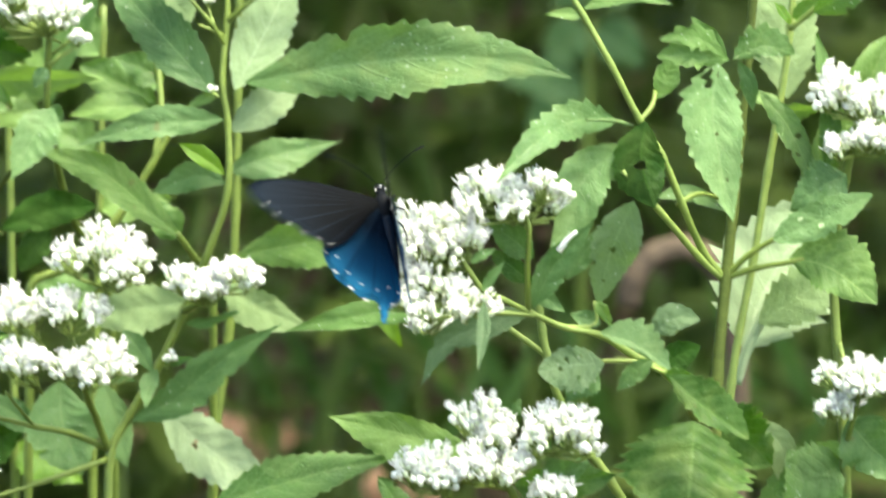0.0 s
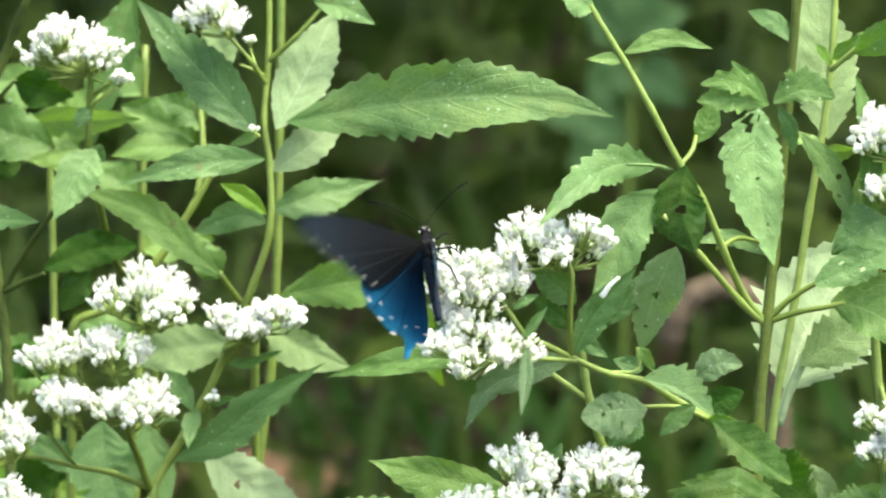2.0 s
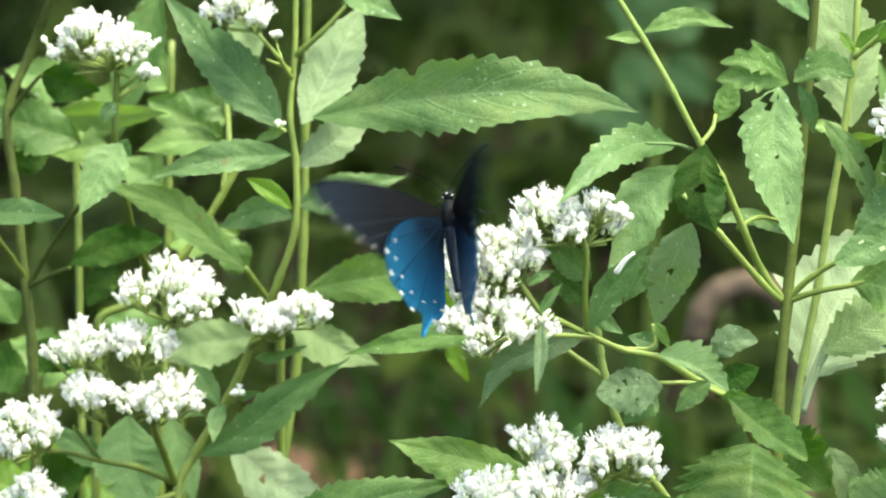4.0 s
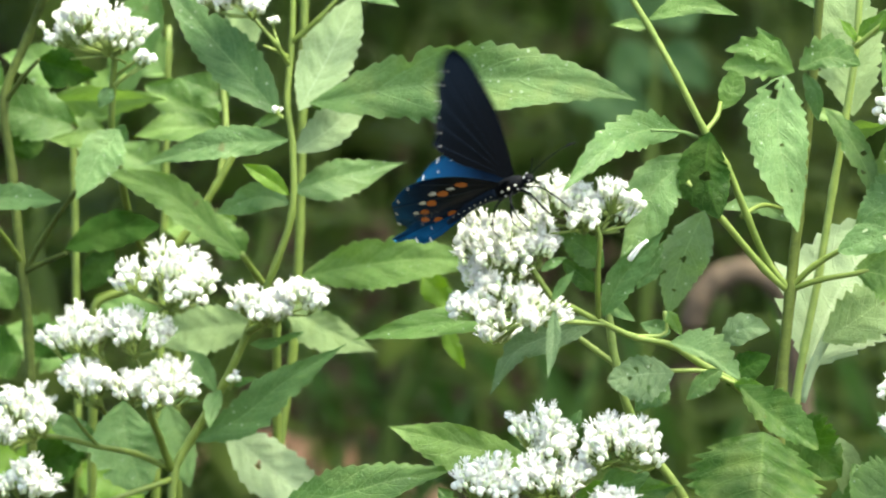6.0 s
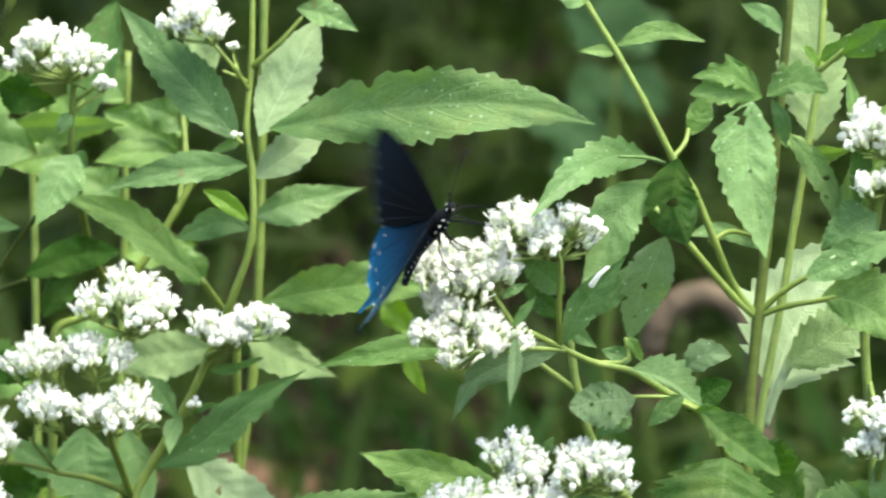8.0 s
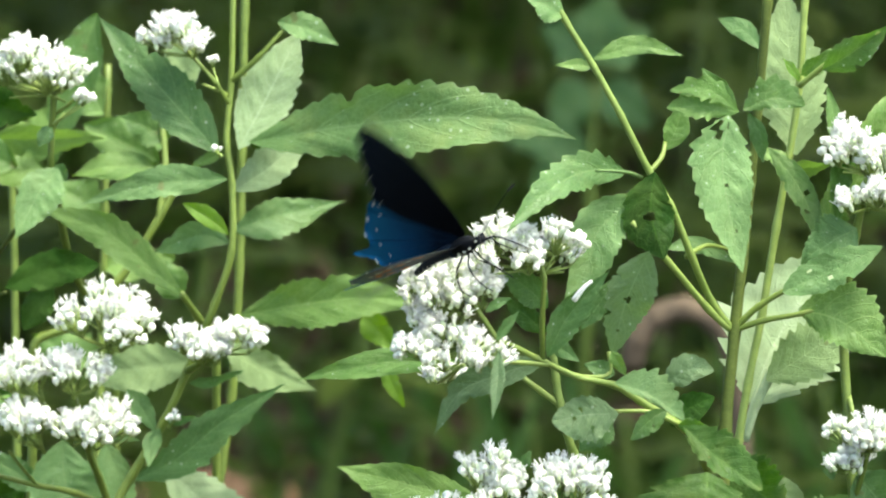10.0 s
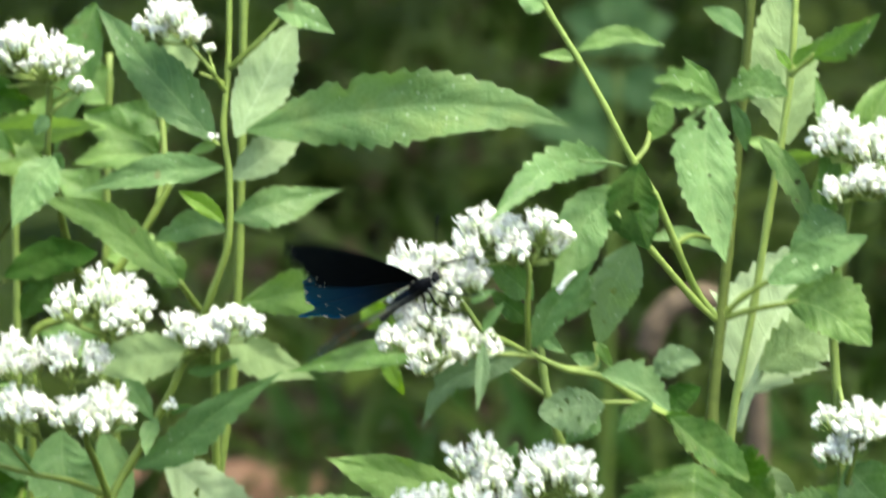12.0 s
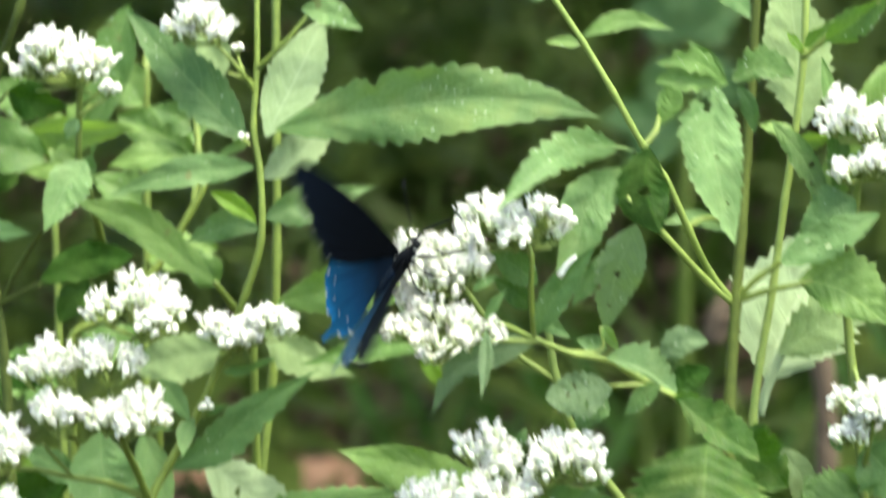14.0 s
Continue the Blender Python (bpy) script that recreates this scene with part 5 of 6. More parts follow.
    blade(p, [(0.1252, -0.0116, 1.0383), (0.1196, -0.0055, 1.0445), (0.1103, 0.0015, 1.0480)], 0.0037, 0.0037, LEAF_SOFT, fold=(0.2, 0.1), widest=0.5, taper=1.0, teeth=8)
    blade(p, [(0.1671, -0.0544, 0.9728), (0.1483, -0.0575, 0.9641), (0.1299, -0.0605, 0.9566)], 0.0061, 0.0073, LEAF_BLUE, fold=(0.4, 0.0), widest=0.55, taper=0.6, teeth=10, holes=((0.3, 0.55, 0.06), (-0.5, 0.7, 0.05)))
    blade(p, [(0.1376, -0.0477, 0.9475), (0.1520, -0.0528, 0.9445), (0.1688, -0.0599, 0.9326)], 0.0147, 0.0086, LEAF_LIGHT, fold=(-0.1, 0.4), widest=0.42, taper=0.9, teeth=12, tooth=0.09)
    return p


UPRIGHT = upright_plant()


def pale_upright_plant():
    p = plant_root("plant with a pale stem and sunlit leaf undersides")
    stem(p, [(0.1462, 0.0285, 1.0843), (0.1436, 0.0215, 1.051), (0.1416, 0.0149, 1.0199), (0.1374, 0.0087, 0.9908), (0.1333, 0.0038, 0.968), (0.1279, -0.0032, 0.9348), (0.1229, -0.0085, 0.9098), (0.1196, -0.0129, 0.8891), (0.1163, -0.0209, 0.8517), down((0.1164, -0.0253, 0.831))], 0.0013, 0.0017, STEM_PALE)
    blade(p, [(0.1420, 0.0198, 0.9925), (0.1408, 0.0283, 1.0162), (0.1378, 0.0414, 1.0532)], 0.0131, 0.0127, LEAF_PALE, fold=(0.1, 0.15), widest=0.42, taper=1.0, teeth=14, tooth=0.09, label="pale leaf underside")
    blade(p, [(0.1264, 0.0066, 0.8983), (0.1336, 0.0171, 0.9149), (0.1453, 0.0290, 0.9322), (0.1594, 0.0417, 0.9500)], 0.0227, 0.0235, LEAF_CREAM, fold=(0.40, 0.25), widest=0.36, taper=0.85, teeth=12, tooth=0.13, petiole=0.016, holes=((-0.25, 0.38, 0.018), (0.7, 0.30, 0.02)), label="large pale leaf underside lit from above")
    blade(p, [(0.1267, -0.0183, 1.0024), (0.1373, -0.0249, 0.9892), (0.1473, -0.0342, 0.9677)], 0.0050, 0.0046, LEAF, fold=(0.1, 0.3), widest=0.4, taper=0.9, teeth=12, holes=((0.3, 0.5, 0.12), (-0.4, 0.65, 0.1), (0.1, 0.8, 0.1)))
    leaf(p, (0.1367, -0.0008, 0.9915), (0.1531, -0.0005, 0.993), 0.0076, LEAF_LIGHT, tilt=35, teeth=8)
    leaf(p, (0.1371, -0.0005, 0.993), (0.1231, 0.0005, 0.9976), 0.0076, LEAF_LIGHT, tilt=35, teeth=8)
    leaf(p, (0.1407, 0.0064, 1.0256), (0.1529, 0.0086, 1.036), 0.0085, LEAF, tilt=35, teeth=8)
    leaf(p, (0.1403, 0.006, 1.0235), (0.134, 0.0077, 1.0318), 0.0051, LEAF_YELLOW, tilt=35, teeth=8)
    stem(p, [(0.1403, 0.0055, 1.0215), (0.1521, -0.0015, 1.0334), (0.1679, -0.0085, 1.0451)], 0.0011, 0.0008, STEM_PALE, "branch")
    leaf(p, (0.1479, -0.0024, 1.0292), (0.1721, -0.008, 1.0472), 0.0127, LEAF, tilt=20, teeth=8)
    # added greener blade: colours the big leaf's right half as shaded
    blade(p, [(0.1304, -0.0020, 0.9099), (0.1450, 0.0000, 0.9192), (0.1579, 0.0020, 0.9280), (0.1719, 0.0040, 0.9338)], 0.0105, 0.0101, LEAF_PALE, fold=(0.1, 0.15), widest=0.4, taper=0.85, teeth=10, tooth=0.1)
    stem(p, [(0.1339, 0.0030, 0.9136), (0.1275, 0.0000, 0.9002), (0.1232, -0.0040, 0.8866)], 0.0020, 0.0013, LEAF_CREAM, "petiole")
    return p


PALE_UPRIGHT = pale_upright_plant()


def side_flower_plant():
    p = plant_root("plant with white flower tops and light leaves at the border")
    stem(p, [(0.1622, -0.0377, 0.9953), (0.159, -0.0331, 0.9733), (0.1558, -0.0307, 0.9408), (0.1581, -0.0393, 0.8999), (0.1603, -0.048, 0.8591), down((0.1604, -0.0524, 0.8386))], 0.0015, 0.0021, STEM)
    stem(p, [(0.158, -0.0367, 0.9122), (0.1593, -0.0483, 0.9021), (0.1564, -0.0588, 0.8961)], 0.0011, 0.0008, STEM, "branch")
    stem(p, [(0.1594, -0.0535, 0.8777), (0.1626, -0.0588, 0.8961), (0.1636, -0.0567, 0.9063)], 0.0011, 0.0008, STEM, "branch")
    flower_cluster(p, (0.1563, -0.0352, 1.0074), 0.0085, 0.0093, (0.1626, -0.0333, 0.9945), 34, 0.3, 81)
    flower_cluster(p, (0.1694, -0.0362, 1.0024), 0.0106, 0.0106, (0.1647, -0.0337, 0.9925), 44, 0.3, 82)
    flower_cluster(p, (0.1628, -0.0433, 0.9911), 0.0119, 0.0076, (0.1618, -0.0403, 0.9832), 40, 0.3, 83)
    flower_cluster(p, (0.1633, -0.0567, 0.9062), 0.0157, 0.0093, (0.1609, -0.0544, 0.895), 46, 0.35, 84)
    flower_cluster(p, (0.1567, -0.0595, 0.8931), 0.0085, 0.0055, (0.1589, -0.0557, 0.8889), 22, 0.4, 85)
    leaf(p, (0.1523, -0.0323, 0.9773), (0.1479, -0.0215, 1.0282), 0.0106, LEAF, tilt=30, arch=0.06, teeth=13)
    leaf(p, (0.1565, -0.0129, 0.9799), (0.1795, -0.0032, 1.0252), 0.0254, LEAF_LIGHT, tilt=20, arch=0.04, teeth=13)
    leaf(p, (0.1474, -0.0263, 0.9612), (0.1514, -0.0196, 0.9929), 0.0148, LEAF_LIGHT, tilt=20, arch=0.06, teeth=11)
    leaf(p, (0.1581, -0.0416, 0.9771), (0.1374, -0.0442, 0.9648), 0.0191, LEAF_BLUE, tilt=20, arch=0.06, teeth=11)
    leaf(p, (0.151, -0.0522, 0.8838), (0.1468, -0.0498, 0.8949), 0.0055, LEAF_BLUE, tilt=20, teeth=7)
    leaf(p, (0.1593, -0.0517, 0.8858), (0.1802, -0.056, 0.8656), 0.0233, LEAF_BLUE, tilt=10, teeth=10)
    blade(p, [(0.1693, -0.0391, 0.8738), (0.1491, -0.0317, 0.8587), (0.1280, -0.0239, 0.8421)], 0.0078, 0.0115, LEAF_SOFT, fold=(0.3, 0.05), widest=0.45, taper=1.0, teeth=13)
    blade(p, [(0.1296, -0.0260, 0.8799), (0.1390, -0.0281, 0.8687), (0.1384, -0.0300, 0.8554)], 0.0054, 0.0062, LEAF_PALE, fold=(0.1, 0.3), widest=0.45, taper=0.9, teeth=10)
    leaf(p, (0.1603, -0.0463, 0.8672), (0.1331, -0.0485, 0.8569), 0.0254, LEAF, tilt=15, arch=0.05, teeth=13)
    leaf(p, (0.152, -0.0524, 0.8386), (0.1393, -0.0446, 0.8753), 0.0254, LEAF, tilt=15, arch=0.05, teeth=13)
    return p


SIDE_FLOWERS = side_flower_plant()


# ---- butterfly ----
def wing_material(name, base, mid, outer, vein, metal, rough, lines=11.0, stops=(0.12, 0.5, 0.92)):
    """Scaled wing membrane: colour runs from the root to the margin, with fine veins."""
    n = Nodes(name)
    uv = n.tree.nodes.new("ShaderNodeUVMap")
    sep = n.tree.nodes.new("ShaderNodeSeparateXYZ")
    n.link(uv.outputs["UV"], sep.inputs[0])
    scale = n.noise(900.0, 3.0, 0.7)
    blotch = n.noise(120.0, 3.0, 0.6)
    r = n.math("ADD", sep.outputs["Y"], n.math("MULTIPLY_ADD", blotch, 0.16, -0.08))
    col = n.ramp(r, list(zip(stops, (base, mid, outer))))
    ph = n.math("FRACT", n.math("MULTIPLY", sep.outputs["X"], lines))
    ln = n.math("MAXIMUM", n.math("SUBTRACT", 1.0, n.math("MULTIPLY", n.math("ABSOLUTE", n.math("SUBTRACT", ph, 0.5)), 15.0)), 0.0)
    col = n.mix(n.math("MULTIPLY", ln, 0.7), col, vein)
    col = n.mix(n.math("MULTIPLY", scale, 0.25), col, mid)
    n.link(col, n.bsdf.inputs["Base Color"])
    n.bsdf.inputs["Metallic"].default_value = metal
    n.link(n.math("MULTIPLY_ADD", scale, 0.3, rough - 0.15), n.bsdf.inputs["Roughness"])
    n.bsdf.inputs["Specular IOR Level"].default_value = 0.03
    n.bump(n.math("ADD", n.math("MULTIPLY", ln, 1.2), n.math("MULTIPLY", scale, 0.3)), 0.4, 0.0002)
    return n.mat


# black wing; bluish outer tone and lighter veins hold its sheen as colour
FORE_UP = wing_material("forewing_upper_black", (0.0012, 0.0011, 0.0012), (0.0022, 0.0028, 0.0042), (0.0050, 0.0082, 0.0135), (0.014, 0.019, 0.029), 0.0, 0.6)
FORE_DOWN = wing_material("forewing_under_brown", (0.0025, 0.0018, 0.0012), (0.008, 0.0048, 0.0028), (0.004, 0.005, 0.007), (0.006, 0.0045, 0.003), 0.0, 0.6)
HIND_UP = wing_material("hindwing_upper_blue", (0.003, 0.0035, 0.006), (0.008, 0.044, 0.100), (0.013, 0.105, 0.21), (0.003, 0.012, 0.032), 0.5, 0.42, 9.0, (0.2, 0.5, 0.88))
HIND_DOWN = wing_material("hindwing_under_blue", (0.003, 0.003, 0.003), (0.005, 0.014, 0.034), (0.016, 0.085, 0.20), (0.005, 0.012, 0.03), 0.4, 0.4, 9.0, (0.42, 0.60, 0.85))
WING_WHITE = plain_material("wing_spot_white", (0.44, 0.43, 0.38), (0.62, 0.60, 0.54), 1500.0, 0.6, relief=0.1, distance=0.0001)
WING_ORANGE = plain_material("wing_spot_orange", (0.36, 0.085, 0.003), (0.52, 0.14, 0.006), 900.0, 0.6, relief=0.1, distance=0.0001)
BODY_BLACK = plain_material("body_black", (0.003, 0.003, 0.004), (0.006, 0.007, 0.009), 900.0, 0.6, relief=0.4, distance=0.0003, spec=0.06)
BODY_BLUE = plain_material("abdomen_blue_black", (0.003, 0.005, 0.009), (0.008, 0.017, 0.034), 500.0, 0.5, spec=0.1, relief=0.3, distance=0.0003)


def polar(r, deg):
    """A place on the wing: millimetres from the hinge, degrees from straight ahead."""
    return Vector((r * 0.001 * math.sin(radians(deg)), r * 0.001 * math.cos(radians(deg)), 0))


def wing(name, parent, side, outline, upper, under, upper_spots, under_spots, hinge, scallops, lift, scallop_from=0.25):
    """A thin two-faced wing. outline: (mm, degrees) round the margin; spots: (mm, degrees, long mm, wide mm, turn, slot)."""
    path = smooth_path([polar(*o) for o in outline], 8)
    m, rings = len(path), 10
    top = max(v.length for v in path)
    verts, uvs, faces, slots = [], [], [], []
    half = 0.00006

    def height(v):
        return lift * v.length

    for layer in (1, -1):
        for k in range(1, rings + 1):
            for i, v in enumerate(path):
                f = k / rings
                w = v * f
                if k == rings and scallops and scallop_from < i / m < 0.85:
                    w = w * (1 + 0.022 * math.cos(2 * math.pi * scallops * i / m))
                verts.append(Vector((w.x * side, w.y, height(w) + layer * half)))
                uvs.append((i / (m - 1), f * v.length / top))
        verts.append(Vector((0, 0, layer * half)))
        uvs.append((0.5, 0))
    block = rings * m + 1
    for layer in (0, 1):
        o = layer * block
        flip = (layer == 0) == (side > 0)
        for k in range(rings - 1):
            for i in range(m - 1):
                a = o + k * m + i
                q = (a, a + 1, a + m + 1, a + m)
                faces.append(q if flip else q[::-1])
                slots.append(layer)
        for i in range(m - 1):
            q = (o + block - 1, o + i + 1, o + i)
            faces.append(q if flip else q[::-1])
            slots.append(layer)
    edge = (rings - 1) * m
    for i in range(m - 1):
        faces.append((edge + i, edge + i + 1, block + edge + i + 1, block + edge + i))
        slots.append(0)
    for sign, spots in ((1, upper_spots), (-1, under_spots)):
        for r, deg, long_, wide, turn, slot in spots:
            c = polar(r, deg)
            out = c.normalized()
            across = Vector((-out.y, out.x, 0))
            ct, st = math.cos(radians(turn)), math.sin(radians(turn))
            u, w = across * ct + out * st, out * ct - across * st
            o = len(verts)
            verts.append(Vector((c.x * side, c.y, height(c) + sign * (half + 0.00022))))
            uvs.append((0.5, 0.5))
            for k in range(10):
                g = 2 * math.pi * k / 10
                bend = -0.25 * wide * math.cos(g) ** 2
                p = c + u * (0.0005 * long_ * math.cos(g)) + w * (0.0005 * (wide * math.sin(g) + bend))
                verts.append(Vector((p.x * side, p.y, height(p) + sign * (half + 0.00008))))
                uvs.append((0.5, 0.5))
            for k in range(10):
                q = (o, o + 1 + k, o + 1 + (k + 1) % 10)
                faces.append(q if sign * side > 0 else q[::-1])
                slots.append(slot)
    ob = link_mesh(name, verts, faces, [upper, under, WING_WHITE, WING_ORANGE], parent, uvs=uvs, slots=slots)
    ob.location = (side * hinge[0], hinge[1], hinge[2])
    return ob


def blob(name, parent, centre, radii, material, dots=(), label=""):
    verts, faces, slots = [], [], []

    def ball(c, r, sides, rings, slot):
        o = len(verts)
        for i in range(rings + 1):
            th = math.pi * i / rings
            for k in range(sides):
                w = 2 * math.pi * k / sides
                verts.append(Vector((c[0] + r[0] * math.sin(th) * math.cos(w), c[1] - r[1] * math.cos(th), c[2] + r[2] * math.sin(th) * math.sin(w))))
        for i in range(rings):
            for k in range(sides):
                a, b = o + i * sides + k, o + i * sides + (k + 1) % sides
                faces.append((a, b, b + sides, a + sides))
                slots.append(slot)

    ball(centre, radii, 14, 10, 0)
    for y, ang, r in dots:
        q = math.sqrt(max(0.0, 1 - ((y - centre[1]) / radii[1]) ** 2))
        ball((centre[0] + radii[0] * q * math.sin(radians(ang)), y, centre[2] + radii[2] * q * math.cos(radians(ang))), (r, r, r), 6, 4, 1)
    return link_mesh(name, verts, faces, [material, WING_WHITE], parent, label, slots=slots)


FORE_OUTLINE = [(2, 20), (12, 62), (26, 68), (40, 73), (50, 77), (54, 80.5), (54, 83), (52.4, 87), (48, 92), (43, 99), (39, 106), (36.5, 113.5), (33.5, 121), (23, 126), (10, 126), (2, 150)]
HIND_OUTLINE = [(2, 60), (14, 96), (24, 106), (31, 116), (36, 127), (39, 138), (41.5, 149), (39.6, 156), (42.8, 160), (48, 161.4), (48.2, 163.4), (42.8, 164.6), (41.5, 166), (39.5, 170), (34, 174), (27, 175), (20, 172), (12, 172), (3, 180)]
FORE_WHITE = [(r + 0.8, a, 1.1, 0.4, 0, 2) for r, a in ((48.0, 88), (45, 93), (41.5, 99), (38, 105.5), (34.5, 112), (31.5, 119))]
FORE_UNDER_WHITE = [(r - 1.5, a, 2.0, 1.0, 0, 2) for r, a in ((39.5, 99), (36, 105.5), (32.5, 112), (29.5, 119))]
HIND_LUNULES = [(r, a, 1.7, 0.4, 180, 2) for r, a in ((26.5, 117), (30.5, 128), (33.5, 139), (35.5, 149), (35.5, 158.5), (33, 166))]
HIND_EDGE = [(r, a, 2.4, 0.7, 0, 2) for r, a in ((32.5, 121), (36.5, 133), (39.2, 144), (41.3, 153), (40.2, 167.5), (35, 172.5))]
HIND_ORANGE = [(14, 116, 3.0, 4.6, 0, 3), (20.6, 132, 3.6, 4.2, 0, 3), (25.8, 143, 3.8, 3.6, 0, 3), (30.2, 151, 3.4, 3.2, 0, 3), (32.6, 158.5, 3.4, 3.0, 0, 3), (29.4, 165, 3.8, 3.4, 0, 3), (23.2, 167, 3.8, 4.0, 0, 3)]
HIND_UNDER_WHITE = [(17.5, 124, 1.6, 3.0, 0, 2), (24, 130, 2.2, 3.0, 20, 2), (28.6, 140, 2.4, 2.6, 0, 2), (33, 149, 2.4, 2.0, 0, 2)] + HIND_EDGE


def butterfly():
    b = tagged(new("butterfly", None), "black and blue swallowtail butterfly with orange-spotted wings, fluttering", "butterfly")
    dots = [(y, a, 0.00050) for y in (0.0045, 0.0018, -0.001) for a in (-140, -100, 100, 140)]
    blob("thorax", b, (0, 0.0008, 0), (0.0031, 0.0068, 0.0034), BODY_BLACK, dots)
    verts, faces, slots = [], [], []
    v, f = tube_data([(0, -0.004, 0), (0, -0.011, 0.0006), (0, -0.019, -0.0004), (0, -0.0268, -0.0022)], 0.0027, 0.0012, 12, 5, 0.1)
    verts += v
    faces += f
    slots += [0] * len(f)
    for k in range(8):
        y = -0.006 - k * 0.0025
        r = 0.0026 - k * 0.00016
        for a in (-100, 100):
            o = len(verts)
            c = Vector((r * math.sin(radians(a)), y, r * math.cos(radians(a)) - 0.00007 * k))
            for d in ((1, 0, 0), (0, 1, 0), (-1, 0, 0), (0, -1, 0), (0, 0, 1), (0, 0, -1)):
                verts.append(c + Vector(d) * 0.00034)
            faces += [(o, o + 1, o + 4), (o + 1, o + 2, o + 4), (o + 2, o + 3, o + 4), (o + 3, o, o + 4), (o + 1, o, o + 5), (o + 2, o + 1, o + 5), (o + 3, o + 2, o + 5), (o, o + 3, o + 5)]
            slots += [1] * 8
    link_mesh("abdomen", verts, faces, [BODY_BLUE, WING_WHITE], b, "blue-black abdomen with rows of white dots", slots=slots)
    head = blob("head", b, (0, 0.0089, -0.0003), (0.0020, 0.0021, 0.0019), BODY_BLACK, [(0.0085, -60, 0.0004), (0.0085, 60, 0.0004), (0.0095, -120, 0.00036), (0.0095, 120, 0.00036), (0.0092, 0, 0.00036)])
    for s in (-1, 1):
        blob("eye", head, (s * 0.0015, 0.0095, -0.0001), (0.0008, 0.0010, 0.0010), BODY_BLACK)
        v, f = tube_data([(s * 0.0006, 0.0104, 0.0008), (s * 0.006, 0.0155, 0.003), (s * 0.0135, 0.0205, 0.0045), (s * 0.016, 0.0218, 0.0045)], 0.00013, 0.00016, 6, 5)
        v2, f2 = tube_data([(s * 0.0142, 0.0209, 0.0045), (s * 0.016, 0.0218, 0.0045), (s * 0.0177, 0.0225, 0.0042)], 0.00035, 0.0003, 6, 3)
        o = len(v)
        link_mesh("antenna", v + v2, f + [tuple(o + k for k in q) for q in f2], [BODY_BLACK], b)
        for y, fy, fx in ((0.005, 0.013, 0.007), (0.002, 0.004, 0.010), (-0.001, -0.008, 0.008)):
            v, f = tube_data([(s * 0.0018, y, -0.0022), (s * (fx * 0.8), y + (fy - y) * 0.5, -0.0048), (s * fx, fy, -0.0115), (s * fx * 1.05, fy + 0.002, -0.0155)], 0.00042, 0.0002, 6, 4)
            link_mesh("leg", v, f, [BODY_BLACK], b)
    v, f = tube_data([(0, 0.0105, -0.0012), (0, 0.0135, -0.005), (0, 0.0125, -0.0115)], 0.0002, 0.00014, 6, 5)
    link_mesh("proboscis", v, f, [BODY_BLACK], b)
    wings = {}
    for side, key in ((-1, "left"), (1, "right")):
        wings["fore", key] = wing("forewing", b, side, FORE_OUTLINE, FORE_UP, FORE_DOWN, FORE_WHITE, FORE_UNDER_WHITE, (0.002, 0.002, 0.0022), 9, 0.02, 0.5)
        wings["hind", key] = wing("hindwing", b, side, HIND_OUTLINE, HIND_UP, HIND_DOWN, HIND_LUNULES + HIND_EDGE, HIND_ORANGE + HIND_UNDER_WHITE, (0.002, -0.001, 0.0019), 8, 0.015)
    return b, wings


BUTTERFLY, WINGS = butterfly()

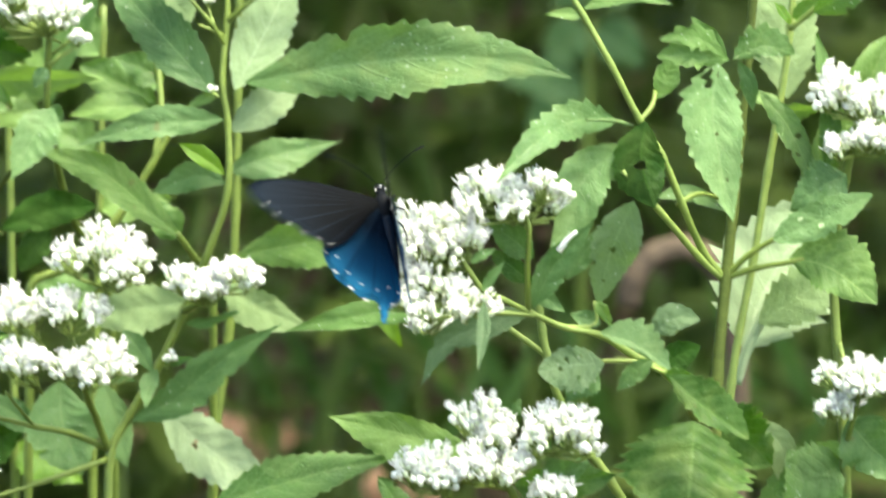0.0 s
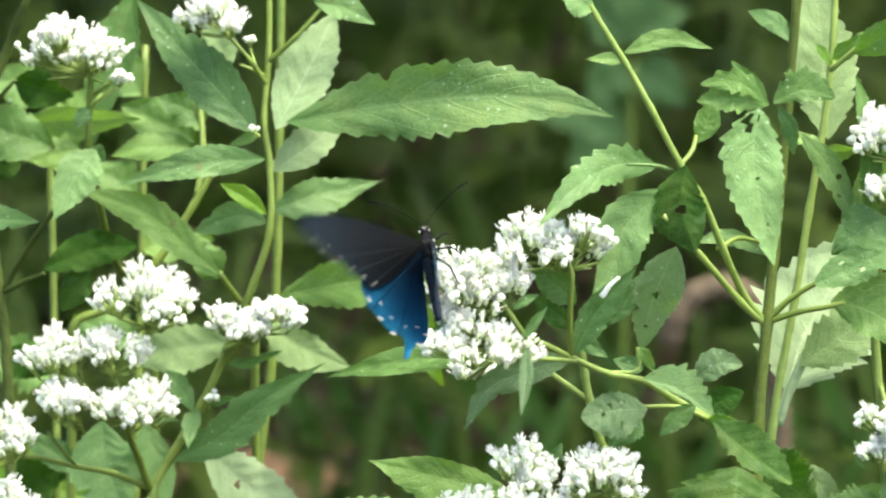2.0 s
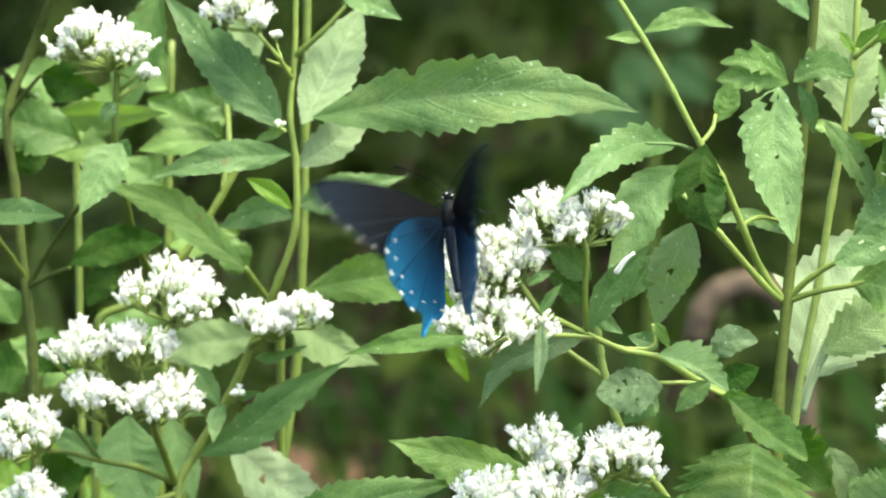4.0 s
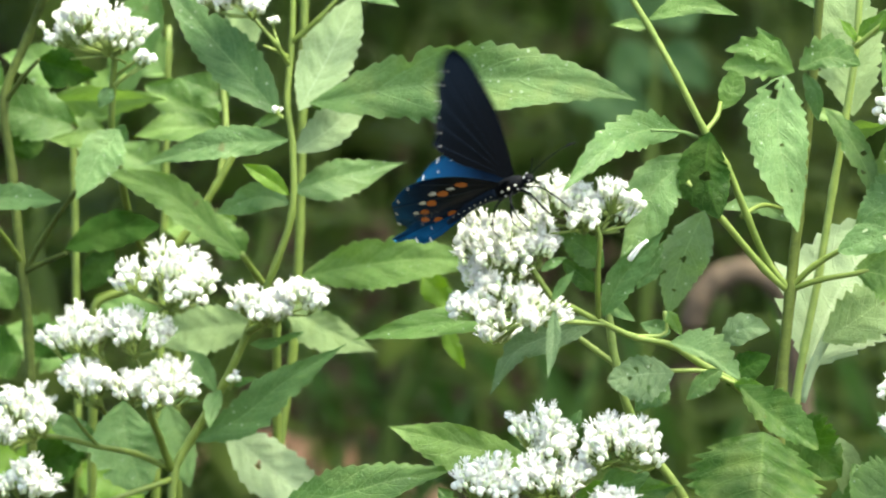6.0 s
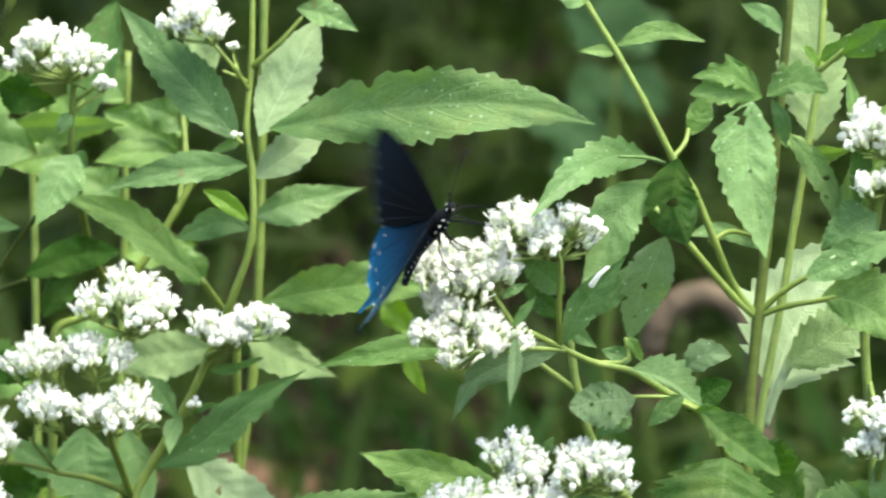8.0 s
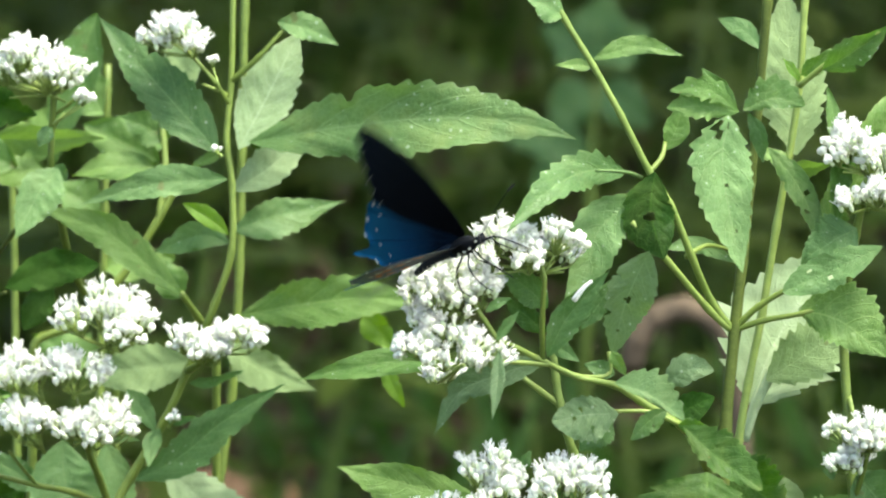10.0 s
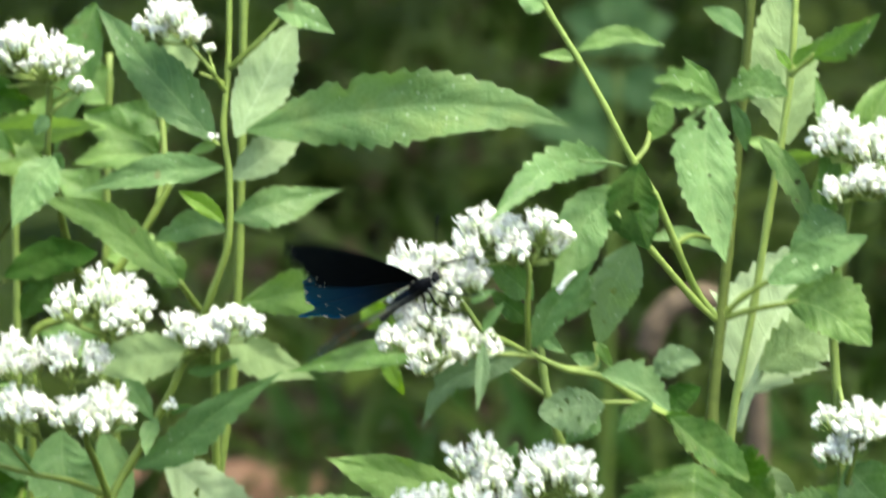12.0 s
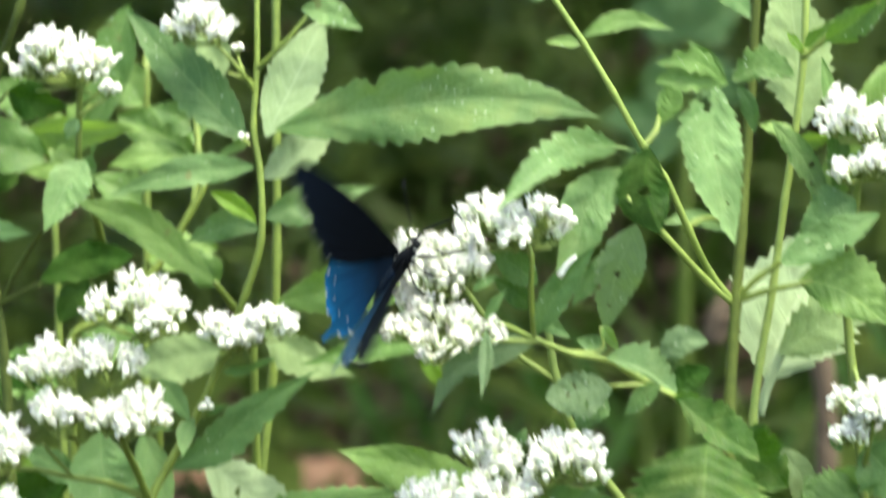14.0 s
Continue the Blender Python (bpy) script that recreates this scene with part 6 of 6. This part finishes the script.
# seconds, body (x, y, z and turns), left and right wing lift, sweep of fore and hind wings, hind wings' own lift left and right, in degrees
FLIGHT = [
    (0.0, (-0.0192, -0.1272, 0.9772, 44.5, -3.8, 8.9), 24, 100, -13, -8, -4, 0),
    (0.5, (-0.0226, -0.1306, 0.9753, 49.7, -26.0, 2.1), 55, 71, -15, 1, -1, 0),
    (1.0, (-0.0219, -0.1267, 0.9781, 48.8, -20.7, -5.6), 40, 77, -8, -6, 7, 0),
    (1.5, (-0.0168, -0.1289, 0.9766, 57.2, -24.7, -14.2), 65, 72, -9, 3, -12, 0),
    (2.0, (-0.0187, -0.1278, 0.9765, 47.5, -12.3, -4.3), 45, 85, -14, -1, -1, 0),
    (4.5, (-0.0200, -0.1272, 0.9921, 65.7, -19.1, -31.2), 55, 53, -7, 0, 10, 0),
    (5.0, (-0.0158, -0.1252, 0.9963, 78.8, -45.5, -98.1), 70, 95, 4, 4, 0, 19),
    (5.5, (-0.0184, -0.1255, 0.9939, 59.6, -33.5, -80.2), 80, 100, 0, -4, 0, 27),
    (6.0, (0.0011, -0.1260, 0.9929, 29.5, 0.0, -118.4), 73, -2, -17, -20, -10, 40),
    (6.5, (-0.0040, -0.1261, 0.9900, 38.8, -2.7, -124.4), 98, -5, -18, -7, -30, 44),
    (7.0, (-0.0023, -0.1280, 0.9947, 45.6, 21.8, -116.6), 95, 43, -1, -1, 0, 12),
    (7.5, (0.0022, -0.1253, 0.9956, 29.4, 2.4, -119.7), 73, -3, -13, -25, -17, 42),
    (8.0, (-0.0093, -0.1254, 0.9880, 57.8, 15.4, -102.9), 33, 4, -16, -12, -4, 0),
    (8.5, (0.0045, -0.1264, 0.9935, 27.7, 2.2, -128.9), 100, 3, -8, -6, -32, 34),
    (11.0, (0.0067, -0.1295, 0.9777, 46.7, 45.8, -104.5), 75, 39, -11, -4, -4, 3),
    (11.5, (0.0005, -0.1299, 0.9727, 43.7, 38.4, -110.9), 75, 40, -9, 2, -3, 4),
    (12.0, (-0.0048, -0.1314, 0.9677, 68.4, 53.5, -77.4), 81, 49, -8, 4, -7, 13),
    (12.5, (-0.0074, -0.1291, 0.9692, 66.5, 51.0, -81.3), 74, 36, -11, 3, -18, 0),
    (13.0, (-0.0194, -0.1296, 0.9643, 71.8, 47.9, -86.6), 81, 57, -17, 0, -7, 21),
    (13.5, (-0.0138, -0.1282, 0.9750, 54.5, 46.8, -93.2), 80, 45, -14, -6, -6, 9),
    (14.0, (-0.0184, -0.1309, 0.9753, 76.9, 36.4, -63.0), 17, 36, -18, -10, -12, 0),
]


# each plant in the wind: seconds, lean in degrees, rise in millimetres
SWAY = {
    "visited": [(0.0, -0.32, -4.9), (0.5, -0.37, -5.3), (1.0, -0.29, -6.3), (1.5, -0.37, -7.2), (2.0, -0.30, -7.3), (2.2, -0.34, -6.3), (4.3, -0.54, 0.3), (4.5, -0.53, 0.6), (5.0, -0.51, 0.0), (5.5, -0.48, -0.2), (6.0, -0.19, 0.0), (6.5, -0.13, -0.8), (7.0, 0.03, -0.2), (7.5, 0.01, -0.0), (8.0, -0.16, -0.7), (8.5, -0.19, -1.4), (10.8, 0.13, 1.6), (11.0, 0.18, 2.2), (11.5, -0.01, 1.0), (12.0, -0.22, -2.1), (12.5, -0.55, -2.2), (13.0, -0.91, -4.6), (13.5, -0.93, 0.4), (14.0, -0.69, 0.4)],
    "upright": [(0.0, -0.22, -4.4), (0.5, -0.28, -4.8), (1.0, -0.18, -5.7), (1.5, -0.24, -6.5), (2.0, -0.24, -6.5), (2.2, -0.22, -5.7), (4.3, -0.39, 0.1), (4.5, -0.38, 0.3), (5.0, -0.42, -0.1), (5.5, -0.37, -0.3), (6.0, -0.22, -0.1), (6.5, -0.04, -0.8), (7.0, 0.07, -0.1), (7.5, 0.04, -0.0), (8.0, -0.04, -0.6), (8.5, -0.19, -1.3), (10.8, 0.03, 1.4), (11.0, 0.06, 1.9), (11.5, 0.01, 0.9), (12.0, -0.28, -1.9), (12.5, -0.60, -2.2), (13.0, -0.79, -4.7), (13.5, -1.17, -0.1), (14.0, -0.58, -0.0)],
    "low": [(0.0, -0.22, -4.0), (0.5, -0.24, -4.3), (1.0, -0.08, -5.1), (1.5, -0.25, -5.8), (2.0, -0.24, -5.9), (2.2, -0.20, -5.1), (4.3, -0.41, 0.4), (4.5, -0.43, 0.6), (5.0, -0.47, 0.2), (5.5, -0.41, -0.0), (6.0, -0.30, 0.1), (6.5, -0.05, -0.7), (7.0, 0.00, -0.1), (7.5, 0.03, -0.0), (8.0, -0.03, -0.5), (8.5, -0.22, -1.1), (10.8, 0.03, 1.4), (11.0, 0.04, 1.9), (11.5, -0.03, 0.9), (12.0, -0.20, -1.7), (12.5, -0.57, -1.5), (13.0, -0.91, -3.2), (13.5, -0.98, 0.9), (14.0, -0.68, 0.7)],
    "pale": [(0.0, -0.11, -2.2), (0.5, -0.13, -2.4), (1.0, -0.09, -2.8), (1.5, -0.13, -3.2), (2.0, -0.13, -3.2), (2.2, -0.11, -2.8), (4.3, -0.21, -0.1), (4.5, -0.20, -0.1), (5.0, -0.21, -0.3), (5.5, -0.18, -0.4), (6.0, -0.10, -0.1), (6.5, -0.03, -0.4), (7.0, 0.02, -0.1), (7.5, 0.02, -0.0), (8.0, -0.02, -0.3), (8.5, -0.07, -0.7), (10.8, 0.05, 0.7), (11.0, 0.06, 0.9), (11.5, 0.00, 0.4), (12.0, -0.07, -1.1), (12.5, -0.25, -1.5), (13.0, -0.44, -3.0), (13.5, -0.57, -0.6), (14.0, -0.33, -0.4)],
    "side": [(0.0, -0.19, -3.8), (0.5, -0.22, -4.2), (1.0, -0.16, -4.8), (1.5, -0.22, -5.5), (2.0, -0.21, -5.5), (2.2, -0.20, -4.9), (4.3, -0.32, -0.4), (4.5, -0.33, -0.3), (5.0, -0.34, -0.7), (5.5, -0.31, -0.8), (6.0, -0.17, -0.4), (6.5, -0.06, -0.7), (7.0, 0.03, -0.1), (7.5, 0.02, -0.0), (8.0, -0.05, -0.6), (8.5, -0.14, -1.3), (10.8, 0.06, 1.2), (11.0, 0.08, 1.6), (11.5, -0.01, 0.7), (12.0, -0.15, -1.9), (12.5, -0.41, -2.5), (13.0, -0.69, -5.0), (13.5, -0.79, -1.1), (14.0, -0.51, -0.8)],
}


def between(column, t):
    for a, b in zip(FLIGHT, FLIGHT[1:]):
        if t <= b[0]:
            s = max(0.0, (t - a[0]) / (b[0] - a[0]))
            s = s * s * (3 - 2 * s)
            return a[column] + (b[column] - a[column]) * s
    return FLIGHT[-1][column]


def motions():
    for key, plant in (("visited", VISITED), ("upright", UPRIGHT), ("low", LOW_FLOWERS), ("pale", PALE_UPRIGHT), ("side", SIDE_FLOWERS)):
        walk(plant, [(t, pose(0, 0, rise / 1000, 0, lean, 0)) for t, lean, rise in SWAY[key]])
    walk(BUTTERFLY, [(r[0], pose(*r[1])) for r in FLIGHT])
    times = [k / 15 for k in range(211)]
    for side, key, column, own in ((-1, "left", 2, 6), (1, "right", 3, 7)):
        fore, hind = [], []
        for t in times:
            beat = math.sin(2 * math.pi * 4 * t) * 13
            for rows, y, z, sweep, lift in (
                (fore, 0.002, 0.0022, between(4, t), between(column, t) + beat),
                (hind, -0.001, 0.0019, between(5, t), between(column, t) + between(own, t) - 1.5 + 0.4 * beat),
            ):
                rows.append((t, pose(side * 0.002, y, z, 0, -side * min(lift, 104), 0) @ pose(0, 0, 0, 0, 0, side * sweep)))
        walk(WINGS["fore", key], fore)
        walk(WINGS["hind", key], hind)


motions()
